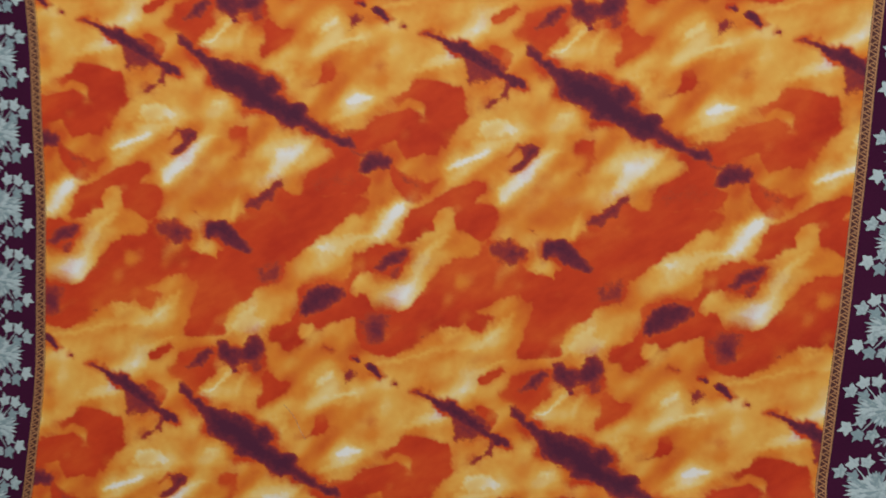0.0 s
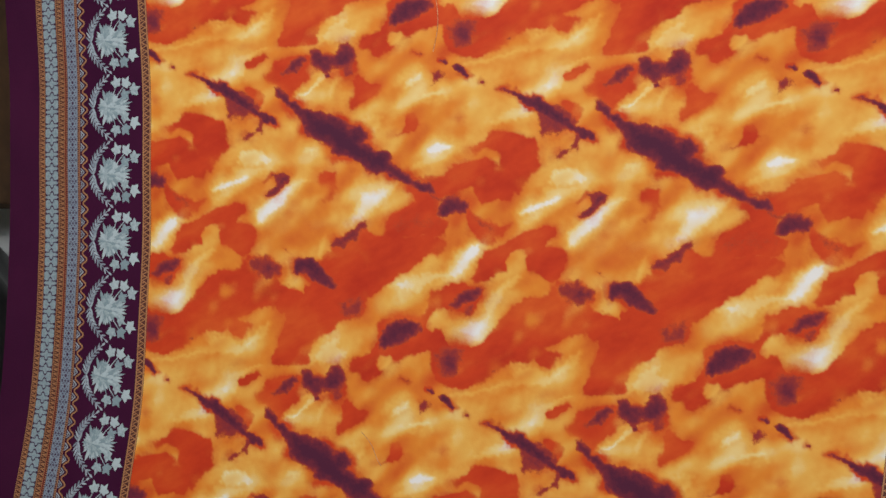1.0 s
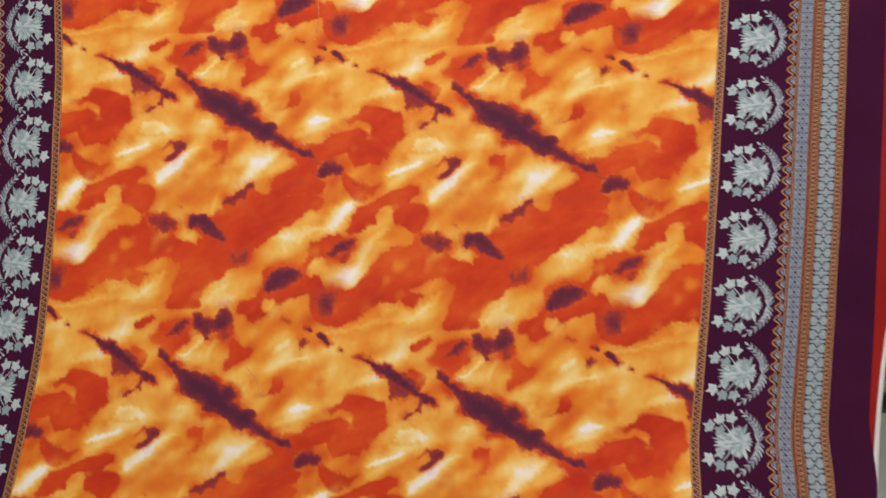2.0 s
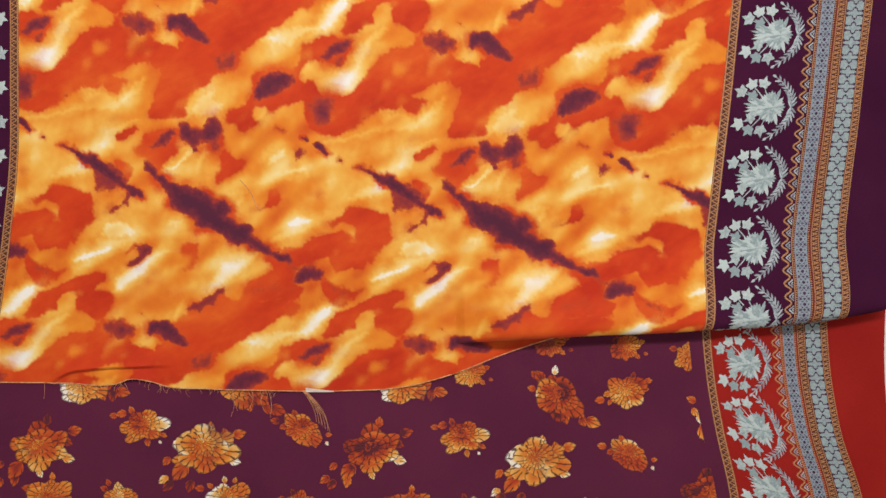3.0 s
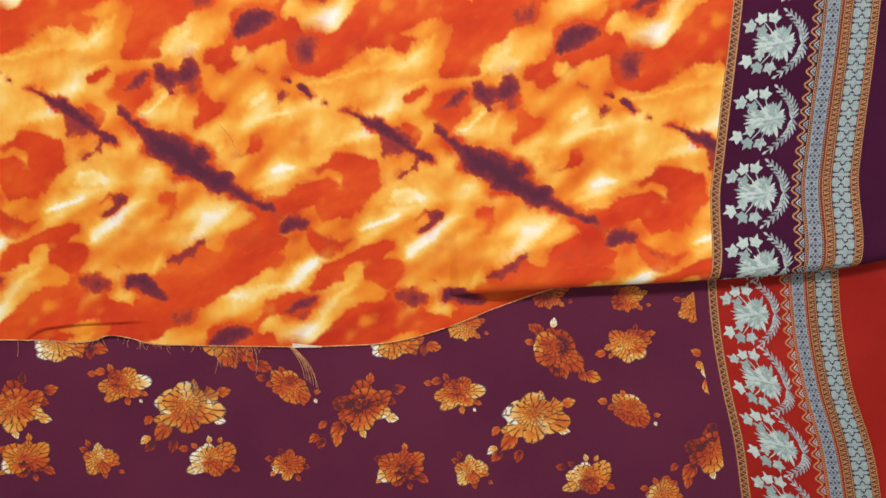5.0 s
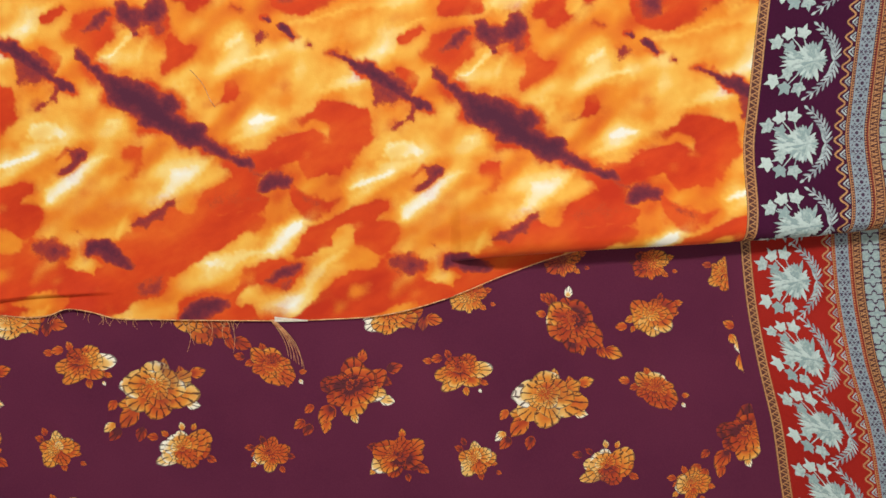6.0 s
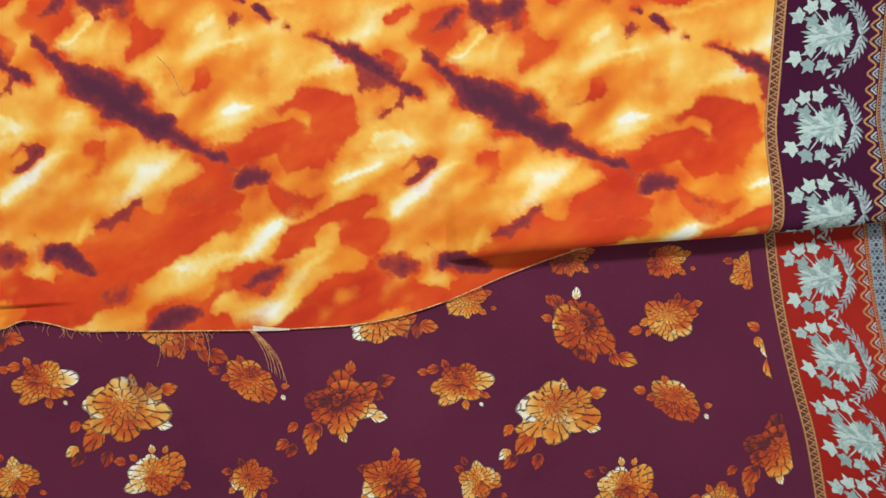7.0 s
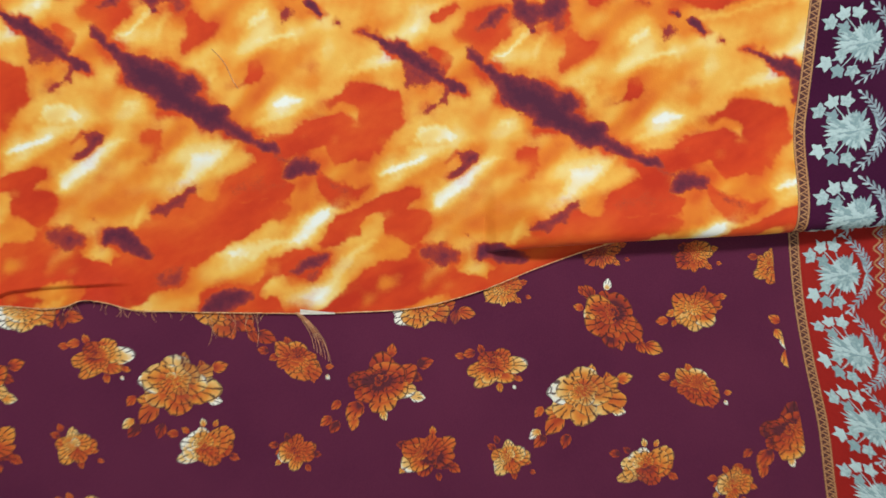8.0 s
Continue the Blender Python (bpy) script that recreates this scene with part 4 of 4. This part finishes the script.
# kind, half width, half height, tilt, tone, way of the cream petals, way of the dusky ones, leaves, places
ROSES = (
    ("gold", 52, 36, 18, 0.56, 30, 100, "-50,-28,26,190,.40 -27,-36,20,110,.42 42,2,17,350,.45 45,24,17,330,.42 30,18,28,320,.45 8,40,20,280,.45 36,40,10,300,1.1 -68,-24,20,170,.38",
     ((-0.2461, -0.3921), (0.0849, -0.4098), (-0.268, -0.528))),
    ("large gold", 70, 54, 10, 0.60, 150, None, "-60,56,52,228,.52 -90,30,26,230,.50 -98,74,28,215,1.0 -88,88,34,225,.32 -38,90,32,250,.30 12,-46,30,80,.50 45,-32,26,100,.40 78,-30,34,10,.48 52,-8,32,340,.46 66,34,30,345,1.05 -60,30,40,170,.62",
     ((-0.1837, -0.4166), (0.1625, -0.4369))),
    ("white-hearted", 46, 30, -24, 0.50, 95, 60, "-62,-20,24,165,.42 -42,-6,22,200,.42 -16,-36,22,110,.38 34,10,28,320,.44 62,14,16,0,.46 30,36,18,280,.44 58,34,12,300,1.1",
     ((-0.0839, -0.3988), (0.2601, -0.4321), (-0.182, -0.538))),
    ("rust and gold", 66, 56, 12, 0.46, 325, 110, "-58,48,48,228,.40 -92,36,24,220,.40 -112,66,28,215,.44 -96,78,30,235,.30 -60,72,30,255,.40 16,-66,28,80,.30 78,-40,34,10,.42 60,-14,30,330,.26 62,24,32,345,1.0 -2,58,22,290,.85",
     ((-0.0103, -0.4222), (0.3465, -0.4765), (-0.3508, -0.4138))),
    ("small cream", 34, 31, 35, 0.70, 60, 310, "-36,-24,20,150,.36 -26,-38,18,110,.36 34,10,16,350,.40 8,36,18,280,.36 44,30,14,330,.34",
     ((-0.2718, -0.468), (0.0969, -0.4904), (-0.075, -0.54))),
    ("cream and gold", 54, 40, 22, 0.64, 135, 300, "-62,-28,24,170,.34 -4,-48,18,100,.95 -38,-34,18,140,.36 52,20,22,330,.42 -44,18,16,210,.80 20,-46,16,60,.60",
     ((-0.1631, -0.4725), (0.2164, -0.5026), (0.15, -0.555))),
    ("small rust", 37, 30, 25, 0.42, 200, None, "-44,-14,20,175,.40 -34,0,18,200,.38 -18,-30,18,110,.40 -36,20,16,215,.70 38,6,18,340,.34 20,32,16,300,.36",
     ((-0.086, -0.4781), (0.2939, -0.5202))),
    ("red", 52, 42, 10, 0.36, 205, 290, "-48,-24,26,170,.30 10,-50,20,90,.55 -50,26,18,220,.60 50,26,28,320,.36 20,42,18,280,.34",
     ((0.0257, -0.4856), (-0.3438, -0.4653))),
    ("large red", 60, 46, -28, 0.37, 170, 30, "-44,-52,34,115,.42 -8,-66,24,80,1.0 -64,-24,22,160,.42 -56,-56,24,130,.40 16,48,32,280,.46 50,40,28,330,.38 82,60,40,335,.44 58,58,28,295,.36",
     ((0.1858, -0.3707), (-0.1455, -0.3517))),
    ("bright red", 44, 38, 5, 0.38, 300, None, "-64,20,26,180,.40 -46,6,22,195,.40 -40,26,16,240,.36 52,-24,20,5,.46 46,-4,16,0,.46 16,-38,18,70,.36",
     ((0.2583, -0.3648),)),
    ("white-centred", 56, 38, 12, 0.66, 200, 60, "42,18,30,290,.46 52,-2,34,25,.40 88,12,36,345,.46 66,20,30,260,.36 -40,16,20,210,.56",
     ((0.0217, -0.3571), (-0.3068, -0.3517))),
    ("small orange", 34, 30, 0, 0.46, None, None, "36,-12,18,10,.44 26,22,16,320,.44 -30,18,16,220,.42 -40,-4,16,180,.36 46,16,12,340,.38",
     ((0.0935, -0.343), (0.2583, -0.3179), (0.1785, -0.3127), (0.06, -0.55))),
    ("cut orange", 34, 34, 0, 0.46, None, None, "-38,-18,20,170,.36 -30,10,14,200,.38",
     ((0.3252, -0.3282),)),
)
for k, (kind, half_w, half_h, tilt, tone, cream, dusk, leaves, places) in enumerate(ROSES):
    for x, y in places:
        rose_motif(x, y, half_w, half_h, tilt, tone, cream, dusk, leaves, 31 * k + half_w, under, print_end)
# a leafy sprig cut off by the print's end
for dx, dy, size, way, shade in ((-34, -44, 26, 150, 0.44), (-16, -56, 24, 110, 0.36), (-26, -14, 24, 300, 0.7), (-12, 2, 30, 285, 1.0), (-4, 36, 44, 290, 0.5)):
    sprig = rose_leaf(dx * MOTIF, -dy * MOTIF, size * MOTIF, radians(way), shade)
    sprig.put("rose_leaf", lambda gx, gy, h: lower(np.minimum(0.3429 + gx, print_end(-0.3944 + gy)), -0.3944 + gy, h), ROSE, under, uv=True)


def loose_thread(points, label):
    verts, faces = [], []
    at = [Vector((x, y, float(upper(x, y)[2]) + 0.0006)) for x, y in points]
    for k, p in enumerate(at):
        for a in range(4):
            verts.append(p + Vector((0.0004 * math.cos(a * math.pi / 2), 0.0002, 0.0004 * math.sin(a * math.pi / 2))))
    for k in range(len(at) - 1):
        for a in range(4):
            b = (a + 1) % 4
            faces.append((k * 4 + a, k * 4 + b, k * 4 + 4 + b, k * 4 + 4 + a))
    return tagged(mesh_ob("loose_thread", verts, faces, THREAD), label, "thread", group="loose threads")


loose_thread([(-0.080 + 0.004 * math.sin(3 * t), 0.232 + 0.058 * t) for t in np.linspace(0, 1, 12)], "pale loose thread lying on the orange cloth")
loose_thread([(-0.143 + 0.022 * t + 0.002 * math.sin(5 * t), -0.140 - 0.032 * t) for t in np.linspace(0, 1, 8)], "short orange loose thread on the tie-dye cloth")

# ---- teal cloth laid over the far end ----
teal = thing("teal_cloth", "folded teal cloth with a pale selvedge laid across the far end", "cloth", (0, 0.45, TABLE))
tx = np.linspace(-0.52, 0.56, 120)
rowsT = []
for k, (dy, dz) in enumerate(((0.0, 0.0012), (0.0006, 0.0024), (0.003, 0.0032), (0.010, 0.0035), (0.05, 0.0040), (0.15, 0.0045), (0.25, 0.0045))):
    base_y = 0.2865 + 0.06 * (tx - 0.03) ** 2 + 0.0008 * np.sin(20 * tx)
    y = base_y + dy
    z = upper(np.clip(tx, LEFT(y) - 0.19, RIGHT(y) + 0.19), y)[:, 2] + dz - TABLE
    rowsT.append(np.stack([tx, y - 0.45, z], -1))
rowsT = np.array(rowsT)
mesh_ob("teal_fold", rowsT.reshape(-1, 3), grid_faces(*rowsT.shape[:2]), TEAL, teal)
sel = np.array([rowsT[0] + (0, -0.0010, 0.0006), rowsT[0] + (0, 0.0006, 0.0022)])
mesh_ob("pale_selvedge", sel.reshape(-1, 3), grid_faces(2, len(tx)), SELVEDGE, teal, label="pale selvedge line")

# ---- table ----
table = thing("work_table", "wooden work table covered with a white padded mat", "table", (0, 0, 0))
my = np.linspace(0.82, -0.86, 90)
mat_rows = []
for y in my:
    right = float(LOW_OUT(y)) + 0.0085
    left = float(LEFT(y)) - 0.19
    xs = np.r_[np.linspace(left, right - 0.006, 60)]
    top = [(x + (0.043 * max(LEFT(y) - x, 0)), y, TABLE + 0.0068 - float(drop(LEFT(y) - x))) for x in xs]
    edge = [(right - 0.006 + 0.006 * math.sin(a), y, TABLE + 0.0008 + 0.006 * math.cos(a)) for a in np.linspace(0.3, math.pi / 2, 6)] + [(right, y, TABLE - 0.006), (right - 0.004, y, TABLE - 0.009)]
    low = [(left + 0.01, y, TABLE - 0.085)]
    mat_rows.append(low + top + edge)
mat_rows = np.array(mat_rows)
mesh_ob("padded_mat", mat_rows.reshape(-1, 3), grid_faces(*mat_rows.shape[:2]), MELAMINE, table, label="white padded mat with a rounded rim")
part("tabletop", box(-0.36, -0.84, TABLE - 0.05, 0.53, 0.80, TABLE - 0.0095, 0.004), WOOD, table)
for x in (-0.32, 0.49):
    for y in (-0.78, 0.74):
        part("leg", box(x - 0.025, y - 0.025, 0, x + 0.025, y + 0.025, TABLE - 0.05, 0.003), WOOD, table)
for y in (-0.78, 0.74):
    part("apron", box(-0.295, y - 0.012, TABLE - 0.13, 0.465, y + 0.012, TABLE - 0.05, 0.002), WOOD, table)

# ---- things on the floor beside the table ----
stool = thing("stool", "black plastic stool on the tiled floor", "stool", (0.935, -0.112, 0))
bm = bmesh.new()
bmesh.ops.create_cone(bm, cap_ends=True, segments=32, radius1=0.17, radius2=0.155, depth=0.04, matrix=Matrix.Translation((0, 0, 0.40)))
part("seat", bm, BLACK, stool, smooth=False)
for k in range(4):
    a = math.pi / 4 + k * math.pi / 2
    bm = rod(0, 0, 0, 0.385, 0.022, 0.016)
    bmesh.ops.transform(bm, matrix=Matrix.Translation((0.13 * math.cos(a), 0.13 * math.sin(a), 0)), verts=bm.verts)
    part("leg", bm, BLACK, stool)
bm = bmesh.new()
bmesh.ops.create_icosphere(bm, subdivisions=4, radius=0.15)
for v in bm.verts:
    n = noise.noise(v.co * 9) * 0.035 + noise.noise(v.co * 22) * 0.02
    v.co = v.co * (1 + n * 4)
    v.co.z = max(v.co.z * 0.7, -0.09)
bag = part("plastic_bag", bm, BAG)
bag.location = (1.03, 0.20, 0.09)
tagged(bag, "crumpled clear plastic bag lying on the floor", "bag")
bm = box(-0.05, -0.012, 0, 0.05, 0.012, 0.02, 0.004)
tape = part("yellow_strap", bm, YELLOW)
tape.matrix_world = pose(0.95, 0.165, 0.176, 4, -14, 35)
tagged(tape, "short yellow plastic strap on the bag", "strap")
carton = thing("cardboard_box", "brown cardboard box on the floor", "box", (-1.12, 0.32, 0))
part("box_body", box(-0.2, -0.2, 0, 0.2, 0.2, 0.26, 0.003), CARTON, carton)
for s in (-1, 1):
    part("flap", box(-0.198, 0.002 if s > 0 else -0.199, 0.2615, 0.198, 0.199 if s > 0 else -0.002, 0.2645), CARTON, carton)
bm = bmesh.new()
bmesh.ops.create_icosphere(bm, subdivisions=4, radius=0.26)
for v in bm.verts:
    v.co *= 1 + 0.12 * noise.noise(v.co * 8)
    v.co.z = max(v.co.z * 0.8, -0.16)
sack = part("black_bag", bm, BLACK, smooth=True)
sack.location = (-1.12, -0.16, 0.16)
tagged(sack, "slumped black cloth bag on the floor", "bag")

# ---- the room ----
ROOM = 2.4
floor = part("floor", box(-ROOM, -ROOM, -0.06, ROOM, ROOM, -0.004), GROUT)
tagged(floor, "pale glazed tile floor", "floor", kind="structure")
me = None
for i in range(8):
    for j in range(8):
        if me is None:
            ob = part("tile", box(-0.298, -0.298, -0.004, 0.298, 0.298, 0.0, 0.0015), TILE, floor)
            me = ob.data
        else:
            ob = new("tile", me)
            ob.parent = floor
        ob.location = (-2.1 + 0.6 * i, -2.1 + 0.6 * j, 0)
for name, b in (("wall_north", (-ROOM, ROOM, 0, ROOM, ROOM + 0.12, CEILING)), ("wall_south", (-ROOM, -ROOM - 0.12, 0, ROOM, -ROOM, CEILING)),
                ("wall_east", (ROOM, -ROOM, 0, ROOM + 0.12, ROOM, CEILING)), ("wall_west", (-ROOM - 0.12, -ROOM, 0, -ROOM, ROOM, CEILING))):
    tagged(part(name, box(*b), WALL), "plain cream painted wall", "wall", kind="structure")
tagged(part("ceiling", box(-ROOM, -ROOM, CEILING, ROOM, ROOM, CEILING + 0.1), CEIL), "plain white ceiling", "ceiling", kind="structure")
# housings for the assumed overhead panel and the two added fill panels
for x, y in ((0.0, 0.75), (0.0, -1.6), (1.7, -0.4)):
    panel = thing("ceiling_light", "assumed white ceiling panel light, out of view", "lamp", (x, y, CEILING), group="ceiling lights")
    part("housing", box(-0.63, -0.18, -0.05, 0.63, 0.18, 0, 0.004), CEIL, panel)
    part("diffuser", box(-0.6, -0.15, -0.056, 0.6, 0.15, -0.0505), LAMP, panel)
